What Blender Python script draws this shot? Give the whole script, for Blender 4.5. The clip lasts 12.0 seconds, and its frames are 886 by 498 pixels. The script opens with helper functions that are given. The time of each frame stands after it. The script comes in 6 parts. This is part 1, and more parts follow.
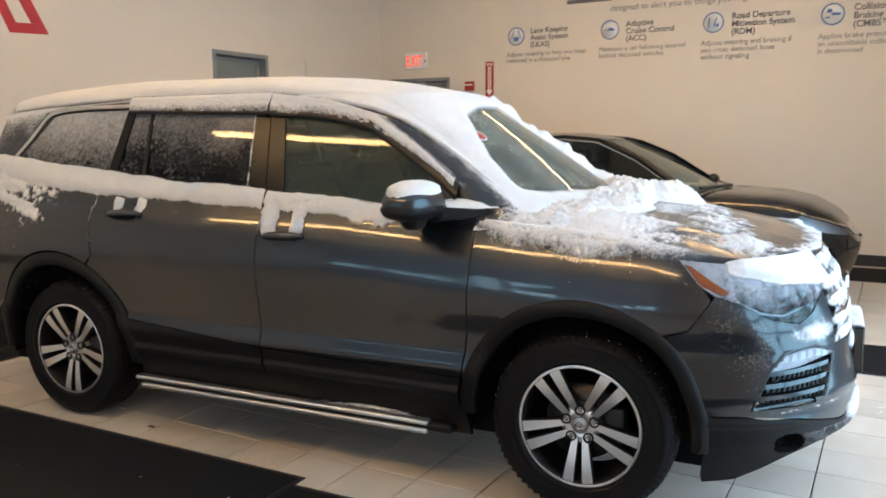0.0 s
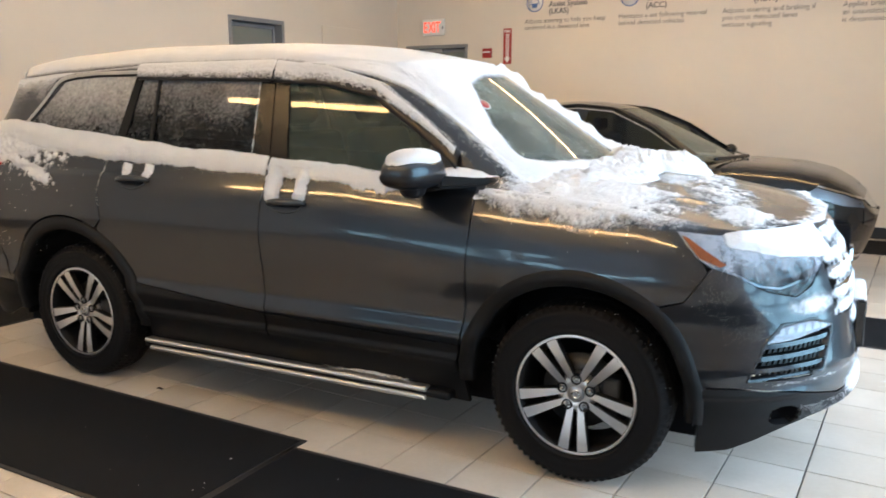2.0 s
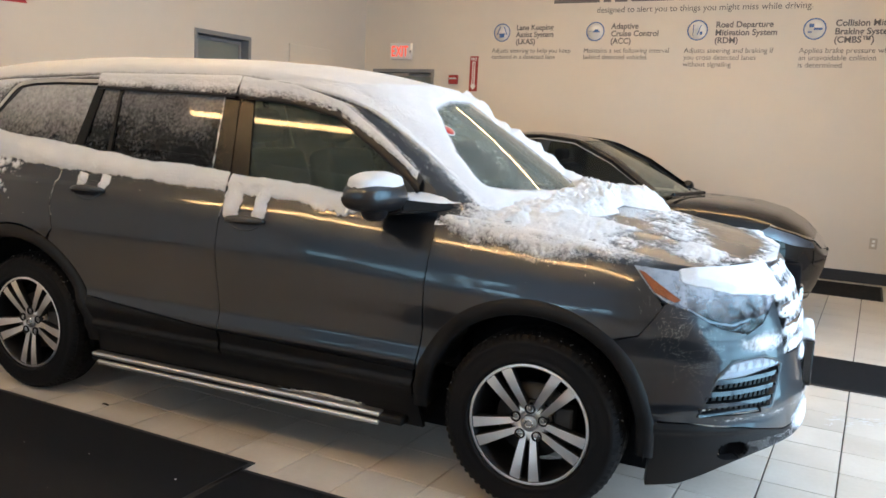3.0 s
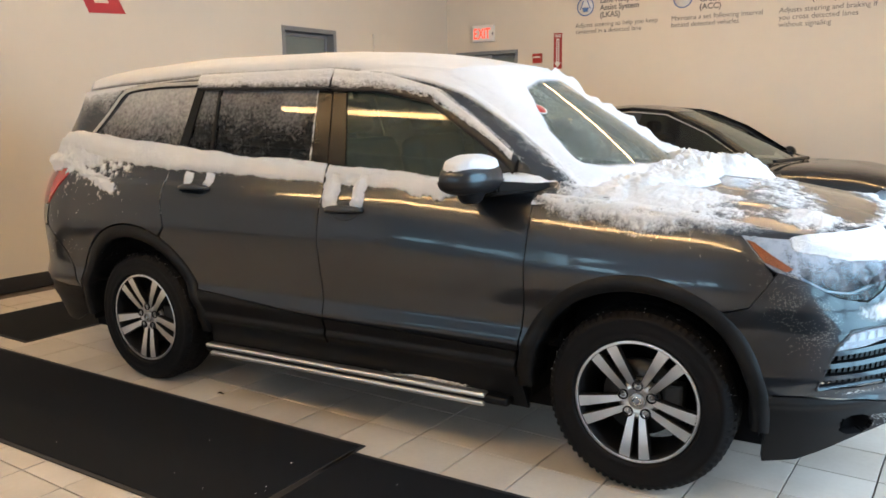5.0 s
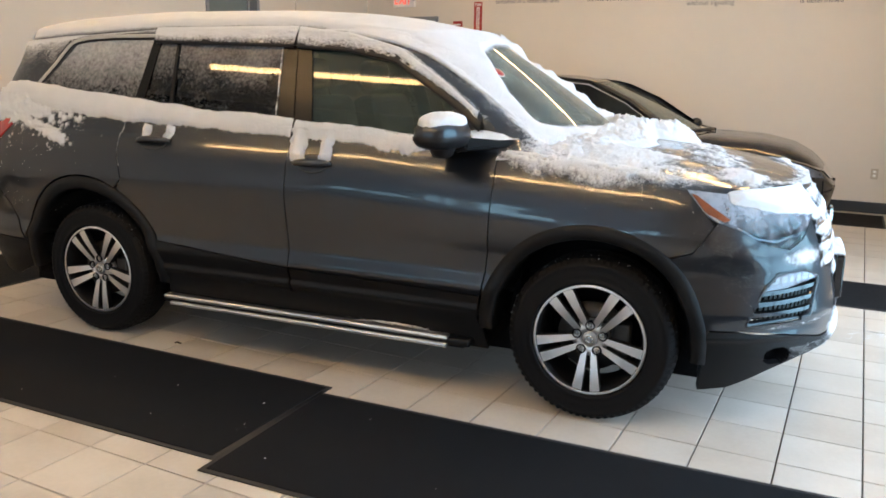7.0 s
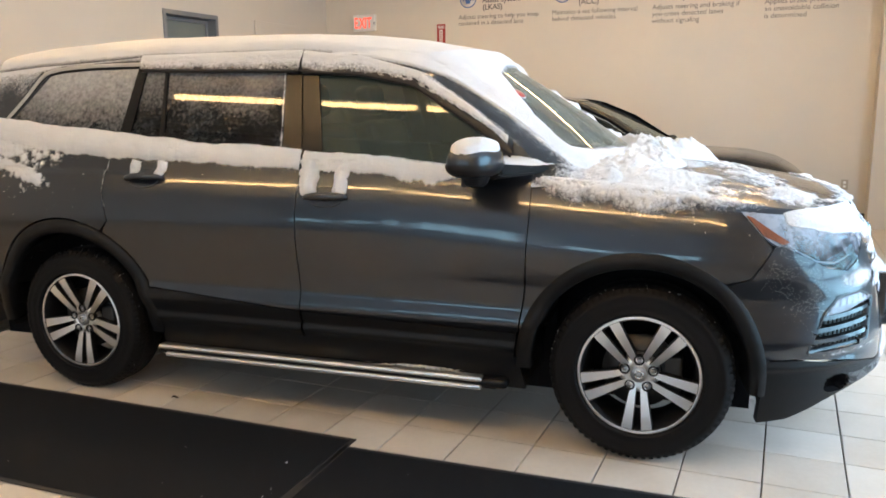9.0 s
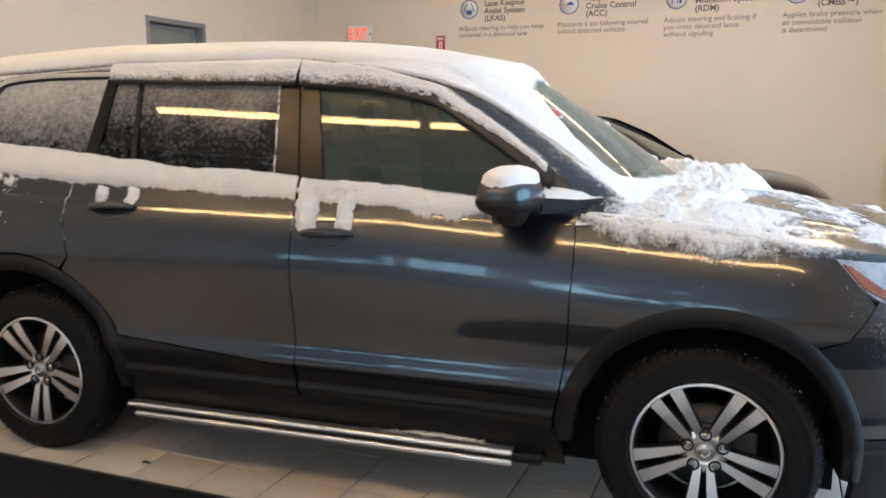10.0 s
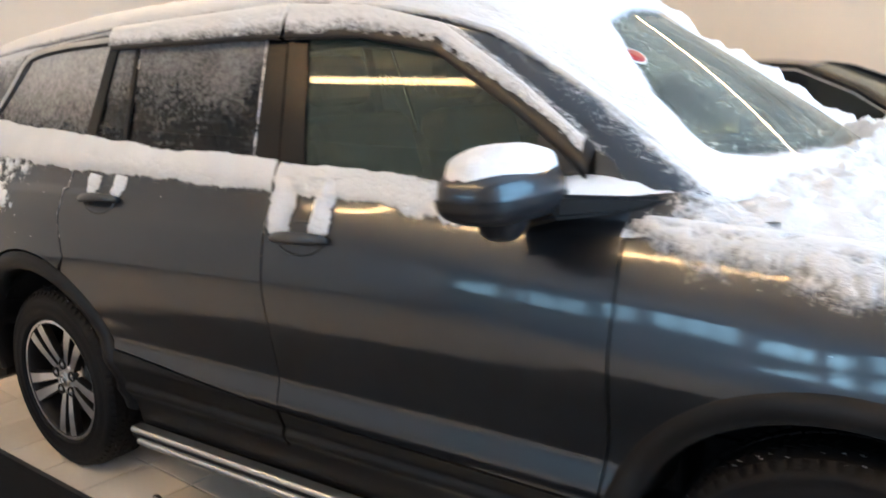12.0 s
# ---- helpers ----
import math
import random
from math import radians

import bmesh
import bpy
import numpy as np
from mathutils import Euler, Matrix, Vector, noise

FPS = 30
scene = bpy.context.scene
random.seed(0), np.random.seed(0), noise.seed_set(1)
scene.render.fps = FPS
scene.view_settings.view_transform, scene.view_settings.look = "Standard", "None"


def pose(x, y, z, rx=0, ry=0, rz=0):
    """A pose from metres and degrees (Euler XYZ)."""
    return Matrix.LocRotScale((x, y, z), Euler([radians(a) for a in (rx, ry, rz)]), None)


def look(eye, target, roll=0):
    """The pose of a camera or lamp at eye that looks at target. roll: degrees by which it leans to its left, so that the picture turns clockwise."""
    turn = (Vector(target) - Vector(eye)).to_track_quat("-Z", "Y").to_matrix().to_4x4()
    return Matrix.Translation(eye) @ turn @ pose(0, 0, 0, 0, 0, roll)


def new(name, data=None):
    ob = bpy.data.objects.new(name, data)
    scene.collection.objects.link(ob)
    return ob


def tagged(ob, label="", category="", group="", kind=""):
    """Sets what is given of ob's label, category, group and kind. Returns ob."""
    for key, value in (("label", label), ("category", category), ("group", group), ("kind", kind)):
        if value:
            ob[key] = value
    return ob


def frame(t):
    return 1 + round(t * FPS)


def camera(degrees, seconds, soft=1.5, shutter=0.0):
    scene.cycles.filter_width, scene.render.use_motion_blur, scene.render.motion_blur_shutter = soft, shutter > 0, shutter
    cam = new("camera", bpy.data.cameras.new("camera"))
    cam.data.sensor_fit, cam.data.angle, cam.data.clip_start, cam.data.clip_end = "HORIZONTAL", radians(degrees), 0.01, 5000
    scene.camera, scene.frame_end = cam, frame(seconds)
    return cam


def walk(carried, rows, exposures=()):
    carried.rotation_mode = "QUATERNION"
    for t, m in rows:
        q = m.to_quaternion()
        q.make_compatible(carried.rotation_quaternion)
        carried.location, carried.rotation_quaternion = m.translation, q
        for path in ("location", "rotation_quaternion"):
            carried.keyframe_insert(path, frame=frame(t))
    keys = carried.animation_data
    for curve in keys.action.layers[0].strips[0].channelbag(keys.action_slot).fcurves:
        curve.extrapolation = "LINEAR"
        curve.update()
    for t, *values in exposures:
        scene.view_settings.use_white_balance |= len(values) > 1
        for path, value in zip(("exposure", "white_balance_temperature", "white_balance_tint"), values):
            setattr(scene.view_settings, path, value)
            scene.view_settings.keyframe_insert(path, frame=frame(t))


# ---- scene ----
cam = camera(57.9, 12.0, soft=1.6, shutter=0.5)
PATH = [
    (0, (2.504, -3.702, 1.509), (1.529, -1.978, 1.228), -0.3),
    (0.5, (2.566, -3.657, 1.509), (1.517, -1.986, 1.182), -1.1),
    (1, (2.574, -3.657, 1.51), (1.496, -2.011, 1.149), -1.1),
    (1.5, (2.571, -3.66, 1.508), (1.499, -2.014, 1.131), -0.8),
    (2, (2.589, -3.667, 1.512), (1.574, -1.982, 1.153), 0.1),
    (2.5, (2.587, -3.666, 1.513), (1.644, -1.932, 1.195), 2.4),
    (3, (2.584, -3.665, 1.518), (1.652, -1.921, 1.219), 2.9),
    (5, (2.556, -3.689, 1.51), (1.438, -2.066, 1.167), -0.8),
    (5.5, (2.541, -3.694, 1.511), (1.41, -2.081, 1.162), -0.6),
    (6, (2.461, -3.718, 1.505), (1.409, -2.053, 1.158), -0.1),
    (6.5, (2.425, -3.818, 1.489), (1.486, -2.093, 1.109), 1.5),
    (6.7, (2.453, -3.921, 1.481), (1.541, -2.188, 1.076), 1.7),
    (8.3, (2.108, -4.269, 1.471), (1.291, -2.494, 1.045), -1.4),
    (8.5, (2.092, -4.207, 1.494), (1.275, -2.433, 1.061), -1.2),
    (9, (1.976, -3.974, 1.475), (1.201, -2.166, 1.112), -0.5),
    (9.5, (1.767, -3.769, 1.485), (1.016, -1.95, 1.129), -0.1),
    (10, (1.631, -3.497, 1.498), (0.881, -1.673, 1.167), 0.0),
    (10.5, (1.662, -3.192, 1.5), (0.782, -1.424, 1.184), -0.1),
    (11, (1.614, -2.861, 1.479), (0.615, -1.167, 1.117), 2.9),
    (11.5, (1.595, -2.609, 1.404), (0.437, -1.004, 1.115), 0.6),
    (12, (1.801, -2.322, 1.461), (0.532, -0.83, 1.055), -2.7),
]
walk(cam, [(t, look(eye, target, roll)) for t, eye, target, roll in PATH], exposures=[(0.0, -0.20, 6750, 8), (1.0, -0.06, 6800, 8), (1.5, 0.01, 6800, 8), (2.2, -0.07, 6650, 8), (3.0, -0.19, 6600, 8), (5.5, -0.06, 6800, 8), (6.5, -0.16, 6600, 8), (8.5, 0.01, 6800, 8), (9.5, -0.04, 6550, 8), (10.5, 0.00, 6400, 8), (11.0, -0.04, 6300, 8), (12.0, 0.23, 6100, 8)])

# ---------------------------------------------------------------- world and light
world = bpy.data.worlds.new("world")
scene.world = world
world.use_nodes = True
wn = world.node_tree.nodes
sky = wn.new("ShaderNodeTexSky")
sky.sky_type = "NISHITA"
sky.sun_disc = False
sky.sun_elevation = radians(24)
sky.sun_rotation = radians(120)
world.node_tree.links.new(sky.outputs[0], wn["Background"].inputs[0])
wn["Background"].inputs[1].default_value = 0.12

WALL_W, WALL_N, WALL_E, WALL_S, CEIL = -4.39, 6.585, 4.05, -9.5, 3.62


def area_lamp(name, m, sx, sy, watts, colour):
    data = bpy.data.lights.new(name, "AREA")
    data.shape, data.size, data.size_y, data.energy, data.color = "RECTANGLE", sx, sy, watts, colour
    ob = new(name, data)
    ob.matrix_world = m
    return ob


# daylight that comes in through the glazed openings of the east and south walls
area_lamp("daylight_east", look((WALL_E + 0.125, 0.65, 1.57), (0, 0.65, 1.57)), 4.0, 3.0, 500, (0.55, 0.73, 1.0))
for lx, lz, lw, lh, watts in ((-3.3, 1.9, 1.5, 0.5, 30), (-1.4, 2.2, 1.7, 0.75, 68), (0.5, 1.8, 1.6, 0.45, 60), (2.5, 2.1, 1.9, 0.85, 85)):
    area_lamp("daylight_south", look((lx, WALL_S - 0.1, lz), (lx, 0, lz - 0.2)), lw, lh, watts, (0.62, 0.76, 1.0))

# ---------------------------------------------------------------- materials
MATS = {}


def nodes_of(name):
    m = bpy.data.materials.new(name)
    m.use_nodes = True
    n = m.node_tree.nodes
    return m, n, m.node_tree.links, n["Principled BSDF"]


def surface(name, colour, rough=0.5, metal=0.0, vary=0.12, scale=6.0, bump=0.0, bump_scale=80.0, coat=0.0, spec=0.5, rough_vary=0.08, tint=None, coat_rough=0.03, wave=0.0):
    """A plain material with two scales of variation in colour and gloss and a fine relief."""
    if name in MATS:
        return MATS[name]
    m, n, l, b = nodes_of(name)
    co = n.new("ShaderNodeTexCoord")
    big = n.new("ShaderNodeTexNoise")
    big.inputs["Scale"].default_value, big.inputs["Detail"].default_value = scale, 4
    fine = n.new("ShaderNodeTexNoise")
    fine.inputs["Scale"].default_value, fine.inputs["Detail"].default_value = scale * 14, 3
    l.new(co.outputs["Object"], big.inputs["Vector"])
    l.new(co.outputs["Object"], fine.inputs["Vector"])
    mix = n.new("ShaderNodeMix")
    mix.data_type = "RGBA"
    low = tuple(c * (1 - vary) for c in colour)
    high = tuple(min(1, c * (1 + vary)) for c in (tint or colour))
    mix.inputs["A"].default_value, mix.inputs["B"].default_value = (*low, 1), (*high, 1)
    add = n.new("ShaderNodeMath")
    add.operation = "MULTIPLY_ADD"
    l.new(fine.outputs["Fac"], add.inputs[0])
    add.inputs[1].default_value = 0.4
    l.new(big.outputs["Fac"], add.inputs[2])
    sub = n.new("ShaderNodeMath")
    sub.operation = "SUBTRACT"
    sub.inputs[1].default_value = 0.2
    l.new(add.outputs[0], sub.inputs[0])
    l.new(sub.outputs[0], mix.inputs["Factor"])
    l.new(mix.outputs["Result"], b.inputs["Base Color"])
    rr = n.new("ShaderNodeMapRange")
    rr.inputs["To Min"].default_value, rr.inputs["To Max"].default_value = max(0.02, rough - rough_vary), min(1, rough + rough_vary)
    l.new(big.outputs["Fac"], rr.inputs["Value"])
    l.new(rr.outputs[0], b.inputs["Roughness"])
    b.inputs["Metallic"].default_value = metal
    b.inputs["Specular IOR Level"].default_value = spec
    b.inputs["Coat Weight"].default_value = coat
    b.inputs["Coat Roughness"].default_value = coat_rough
    if wave:
        wv, wb = n.new("ShaderNodeTexNoise"), n.new("ShaderNodeBump")
        wv.inputs["Scale"].default_value, wv.inputs["Detail"].default_value = 7.0, 2
        l.new(co.outputs["Object"], wv.inputs["Vector"])
        wb.inputs["Strength"].default_value, wb.inputs["Distance"].default_value = 1.0, wave
        l.new(wv.outputs["Fac"], wb.inputs["Height"])
        l.new(wb.outputs[0], b.inputs["Coat Normal"])
    if bump:
        t = n.new("ShaderNodeTexNoise")
        t.inputs["Scale"].default_value, t.inputs["Detail"].default_value = bump_scale, 5
        l.new(co.outputs["Object"], t.inputs["Vector"])
        bp = n.new("ShaderNodeBump")
        bp.inputs["Strength"].default_value, bp.inputs["Distance"].default_value = bump, 0.01
        l.new(t.outputs["Fac"], bp.inputs["Height"])
        l.new(bp.outputs[0], b.inputs["Normal"])
    MATS[name] = m
    return m


def glowing(name, colour, strength):
    if name in MATS:
        return MATS[name]
    m, n, l, b = nodes_of(name)
    b.inputs["Base Color"].default_value = (*colour, 1)
    b.inputs["Emission Color"].default_value = (*colour, 1)
    b.inputs["Emission Strength"].default_value = strength
    MATS[name] = m
    return m


def pane(name, tint, frost=0.0, top=1.6, base=1.2, cover=0.5, gloss=0.02, scale=55.0, ice_haze=(0.78, 0.79, 0.8), specks=0.0, soft=0.195):
    """Car glass: a tinted sheet with mirror gloss, and a layer of frost and painted haze that thickens towards the top.
    """
    if name in MATS:
        return MATS[name]
    m, n, l, b = nodes_of(name)
    out = n["Material Output"]
    n.remove(b)
    tr, gl, fr, mx = n.new("ShaderNodeBsdfTransparent"), n.new("ShaderNodeBsdfGlossy"), n.new("ShaderNodeFresnel"), n.new("ShaderNodeMixShader")
    tr.inputs["Color"].default_value = (*tint, 1)
    gl.inputs["Roughness"].default_value = gloss
    fr.inputs["IOR"].default_value = 1.42
    l.new(fr.outputs[0], mx.inputs[0])
    l.new(tr.outputs[0], mx.inputs[1])
    l.new(gl.outputs[0], mx.inputs[2])
    last = mx
    if frost:
        co = n.new("ShaderNodeTexCoord")
        sp = n.new("ShaderNodeSeparateXYZ")
        l.new(co.outputs["Object"], sp.inputs[0])
        grad = n.new("ShaderNodeMapRange")
        grad.inputs["From Min"].default_value, grad.inputs["From Max"].default_value = base, top
        l.new(sp.outputs["Z"], grad.inputs["Value"])
        a, c = n.new("ShaderNodeTexNoise"), n.new("ShaderNodeTexNoise")
        a.inputs["Scale"].default_value, a.inputs["Detail"].default_value = scale, 6
        a.inputs["Roughness"].default_value = 0.75
        c.inputs["Scale"].default_value, c.inputs["Detail"].default_value = 5.0, 3
        l.new(co.outputs["Object"], a.inputs["Vector"])
        l.new(co.outputs["Object"], c.inputs["Vector"])
        s1 = n.new("ShaderNodeMath")
        s1.operation = "MULTIPLY_ADD"
        l.new(grad.outputs[0], s1.inputs[0])
        s1.inputs[1].default_value = cover
        l.new(a.outputs["Fac"], s1.inputs[2])
        s2 = n.new("ShaderNodeMath")
        s2.operation = "MULTIPLY_ADD"
        l.new(c.outputs["Fac"], s2.inputs[0])
        s2.inputs[1].default_value = 0.5
        l.new(s1.outputs[0], s2.inputs[2])
        ramp = n.new("ShaderNodeMapRange")
        ramp.inputs["From Min"].default_value, ramp.inputs["From Max"].default_value = 1.055 - soft, 1.055 + soft
        ramp.inputs["To Max"].default_value = frost
        l.new(s2.outputs[0], ramp.inputs["Value"])
        amount = ramp.outputs[0]
        if specks:
            dots, thr, top_of = n.new("ShaderNodeTexNoise"), n.new("ShaderNodeMapRange"), n.new("ShaderNodeMath")
            dots.inputs["Scale"].default_value, dots.inputs["Detail"].default_value = 120, 2
            l.new(co.outputs["Object"], dots.inputs["Vector"])
            thr.inputs["From Min"].default_value, thr.inputs["From Max"].default_value, thr.inputs["To Max"].default_value = 0.60, 0.70, specks
            drift = n.new("ShaderNodeMath")
            drift.operation = "MULTIPLY_ADD"
            drift.inputs[1].default_value, drift.inputs[2].default_value = 0.30, -0.15
            l.new(c.outputs["Fac"], drift.inputs[0])
            both_of = n.new("ShaderNodeMath")
            l.new(dots.outputs["Fac"], both_of.inputs[0])
            l.new(drift.outputs[0], both_of.inputs[1])
            l.new(both_of.outputs[0], thr.inputs["Value"])
            top_of.operation = "MAXIMUM"
            l.new(amount, top_of.inputs[0])
            l.new(thr.outputs[0], top_of.inputs[1])
            amount = top_of.outputs[0]
        df = n.new("ShaderNodeBsdfDiffuse")
        df.inputs["Color"].default_value = (*ice_haze, 1)
        m2 = n.new("ShaderNodeMixShader")
        l.new(amount, m2.inputs[0])
        l.new(mx.outputs[0], m2.inputs[1])
        l.new(df.outputs[0], m2.inputs[2])
        last = m2
    l.new(last.outputs[0], out.inputs["Surface"])
    MATS[name] = m
    return m


PAINT = surface("paint_grey_metallic", (0.038, 0.043, 0.051), 0.33, 0.9, 0.05, 3, 0.012, 900, coat=1.0, rough_vary=0.03, spec=0.15, wave=0.0009, coat_rough=0.075)
# grey moulding made paler to carry the warm light that falls on it
LITMOULDING = surface("lit_grey_moulding", (0.46, 0.45, 0.43), 0.55, 0.0, 0.25, 14, 0.1, 200)
CLAD = surface("black_textured_plastic", (0.0052, 0.0054, 0.0060), 0.44, 0, 0.2, 5, 0.12, 420, rough_vary=0.08, spec=0.22)
GLOSSBLACK = surface("gloss_black_trim", (0.012, 0.012, 0.013), 0.12, 0, 0.1, 4, coat=0.6)
VISOR = surface("smoked_visor", (0.01, 0.01, 0.011), 0.3, 0, 0.15, 6, spec=0.35)
DISC = surface("dull_brake_iron", (0.06, 0.058, 0.056), 0.5, 0.8, 0.3, 25, 0.1, 200)
# near-black that stands in for shade in recesses, under floors and behind openings
DARK = surface("recess_shade_black", (0.006, 0.006, 0.007), 0.9, 0, 0.2, 5, spec=0.1)
PILLARFILM = surface("satin_black_pillar_film", (0.008, 0.008, 0.008), 0.22, 0, 0.15, 6, 0.02, 300, spec=0.22)
LINER = surface("wheel_well_liner", (0.006, 0.006, 0.0065), 0.85, 0, 0.3, 9, 0.3, 90, spec=0.1)
RUBBER = surface("tyre_rubber", (0.006, 0.006, 0.0066), 0.6, 0, 0.3, 12, 0.2, 160, spec=0.14)
MACHINED = surface("machined_alloy", (0.8, 0.8, 0.81), 0.34, 1.0, 0.1, 14, 0.05, 300, rough_vary=0.08)
RIMDARK = surface("dark_painted_alloy", (0.008, 0.008, 0.009), 0.5, 0.1, 0.2, 9, spec=0.25)
STEEL = surface("brushed_steel", (0.4, 0.4, 0.41), 0.4, 1.0, 0.2, 20)
BRUSHED = surface("worn_polished_aluminium", (0.70, 0.69, 0.68), 0.36, 1.0, 0.12, 40, 0.015, 220, rough_vary=0.04)
CHROME = surface("chrome", (0.75, 0.76, 0.78), 0.1, 1.0, 0.05, 8)
SEATMAT = surface("dark_seat_leather", (0.03, 0.03, 0.032), 0.55, 0, 0.2, 9, 0.2, 200)
REDLENS = surface("red_lamp_lens", (0.42, 0.012, 0.012), 0.12, 0, 0.12, 12, coat=1.0)
AMBER = surface("amber_reflector", (0.19, 0.045, 0.009), 0.3, 0, 0.35, 40, 0.3, 160, coat=0.3, spec=0.4)
SNOW = surface("fresh_snow", (0.78, 0.79, 0.80), 0.85, 0, 0.05, 18, 0.55, 130, spec=0.25)
WALLMAT = surface("wall_paint", (0.625, 0.567, 0.488), 0.62, 0, 0.035, 1.1, 0.05, 260, spec=0.3)
BASEMAT = surface("black_vinyl_base", (0.018, 0.017, 0.017), 0.38, 0, 0.2, 4)
CEILMAT = surface("ceiling_paint", (0.80, 0.78, 0.74), 0.85, 0, 0.05, 2)
LEAFMAT = surface("dry_brown_leaf", (0.055, 0.035, 0.02), 0.8, 0, 0.3, 60, 0.2, 300)
GROUT = surface("grout", (0.10, 0.08, 0.065), 0.9, 0, 0.25, 7, 0.2, 120)
MATMAT = surface("black_rubber_mat", (0.0095, 0.0105, 0.0125), 0.9, 0, 0.3, 5, 0.5, 260, spec=0.12)
MATEDGE = surface("mat_rubber_border", (0.02, 0.0195, 0.0195), 0.7, 0, 0.2, 8)
REDPAINT = surface("red_wall_paint", (0.42, 0.02, 0.03), 0.5, 0, 0.06, 3)
REDSIGN = surface("red_sign_plastic", (0.33, 0.025, 0.02), 0.4, 0, 0.1, 6)
WHITEPL = surface("white_plastic", (0.72, 0.71, 0.68), 0.45, 0, 0.05, 8)
OUTLET = surface("yellowed_beige_plastic", (0.44, 0.39, 0.31), 0.45, 0, 0.06, 8)
METALGREY = surface("grey_door_frame", (0.2, 0.21, 0.22), 0.45, 0.2, 0.08, 5)
TEXTMAT = surface("grey_lettering", (0.12, 0.11, 0.11), 0.6, 0, 0.1, 9)
BLUEMAT = surface("blue_pictogram", (0.05, 0.13, 0.33), 0.5, 0, 0.1, 9)
BLACKCAR = surface("black_car_paint", (0.006, 0.006, 0.0065), 0.25, 0.0, 0.1, 3, coat=0.6, spec=0.2)
# GLASS_F, GLASS_W, GLASS_SW: a grey-green haze is painted in through the frost layer
GLASS_F = pane("front_side_glass", (0.24, 0.32, 0.275), 0.10, 1.3, 0.5, 0.6, scale=70, ice_haze=(0.30, 0.40, 0.34), specks=0.22)
GLASS_R = pane("privacy_glass", (0.05, 0.055, 0.06), 0.34, 1.66, 1.40, 0.44, scale=60, soft=.31)
GLASS_Q = pane("frosted_quarter_glass", (0.05, 0.055, 0.06), 0.55, 1.62, 1.34, 0.52, scale=45, soft=.36)
GLASS_W = pane("windscreen_glass", (0.42, 0.5, 0.45), 0.24, 2.2, 0.6, 0.75, scale=60, ice_haze=(0.55, 0.60, 0.51), specks=0.7)
GLASS_C = pane("clear_lamp_lens", (0.8, 0.87, 0.95), 0.46, 1.0, 0.80, 0.5, scale=16, ice_haze=(0.62, 0.68, 0.76), specks=0.25)
GLASS_L = pane("frosted_lamp_lens", (0.8, 0.87, 0.95), 0.22, 0.68, 0.3, 0.8, scale=50, ice_haze=(0.72, 0.76, 0.82))
GLASS_S = pane("sedan_glass", (0.16, 0.18, 0.17))
GLASS_SW = pane("sedan_windscreen_glass", (0.5, 0.56, 0.52), 0.36, 1.3, 0.2, 0.8, scale=20, ice_haze=(0.25, 0.27, 0.23))
GLASS_SL = pane("clear_sedan_lamp_lens", (0.75, 0.8, 0.85))
DOORGLASS = surface("grey_green_door_glass", (0.16, 0.185, 0.175), 0.12, 0, 0.15, 1.5)
GLASS_D = pane("door_glass", (0.55, 0.66, 0.66))


def tile_material():
    m, n, l, b = nodes_of("ceramic_floor_tile")
    co, oi = n.new("ShaderNodeTexCoord"), n.new("ShaderNodeObjectInfo")
    geo = n.new("ShaderNodeNewGeometry")
    pos = geo.outputs["Position"]
    a, c = n.new("ShaderNodeTexNoise"), n.new("ShaderNodeTexNoise")
    a.inputs["Scale"].default_value, a.inputs["Detail"].default_value = 3.0, 6
    c.inputs["Scale"].default_value, c.inputs["Detail"].default_value = 45, 4
    l.new(pos, a.inputs["Vector"])
    l.new(pos, c.inputs["Vector"])
    s = n.new("ShaderNodeMath")
    s.operation = "MULTIPLY_ADD"
    l.new(oi.outputs["Random"], s.inputs[0])
    s.inputs[1].default_value = 0.35
    l.new(a.outputs["Fac"], s.inputs[2])
    s2 = n.new("ShaderNodeMath")
    s2.operation = "MULTIPLY_ADD"
    l.new(c.outputs["Fac"], s2.inputs[0])
    s2.inputs[1].default_value = 0.3
    l.new(s.outputs[0], s2.inputs[2])
    mr = n.new("ShaderNodeMapRange")
    mr.inputs["From Min"].default_value, mr.inputs["From Max"].default_value = 0.4, 1.1
    l.new(s2.outputs[0], mr.inputs["Value"])
    mix = n.new("ShaderNodeMix")
    mix.data_type = "RGBA"
    mix.inputs["A"].default_value, mix.inputs["B"].default_value = (0.50, 0.435, 0.355, 1), (0.68, 0.62, 0.54, 1)
    l.new(mr.outputs[0], mix.inputs["Factor"])
    l.new(mix.outputs["Result"], b.inputs["Base Color"])
    r = n.new("ShaderNodeMapRange")
    r.inputs["To Min"].default_value, r.inputs["To Max"].default_value = 0.22, 0.42
    l.new(a.outputs["Fac"], r.inputs["Value"])
    l.new(r.outputs[0], b.inputs["Roughness"])
    bp = n.new("ShaderNodeBump")
    bp.inputs["Strength"].default_value, bp.inputs["Distance"].default_value = 0.12, 0.004
    l.new(c.outputs["Fac"], bp.inputs["Height"])
    l.new(bp.outputs[0], b.inputs["Normal"])
    return m


TILE = tile_material()


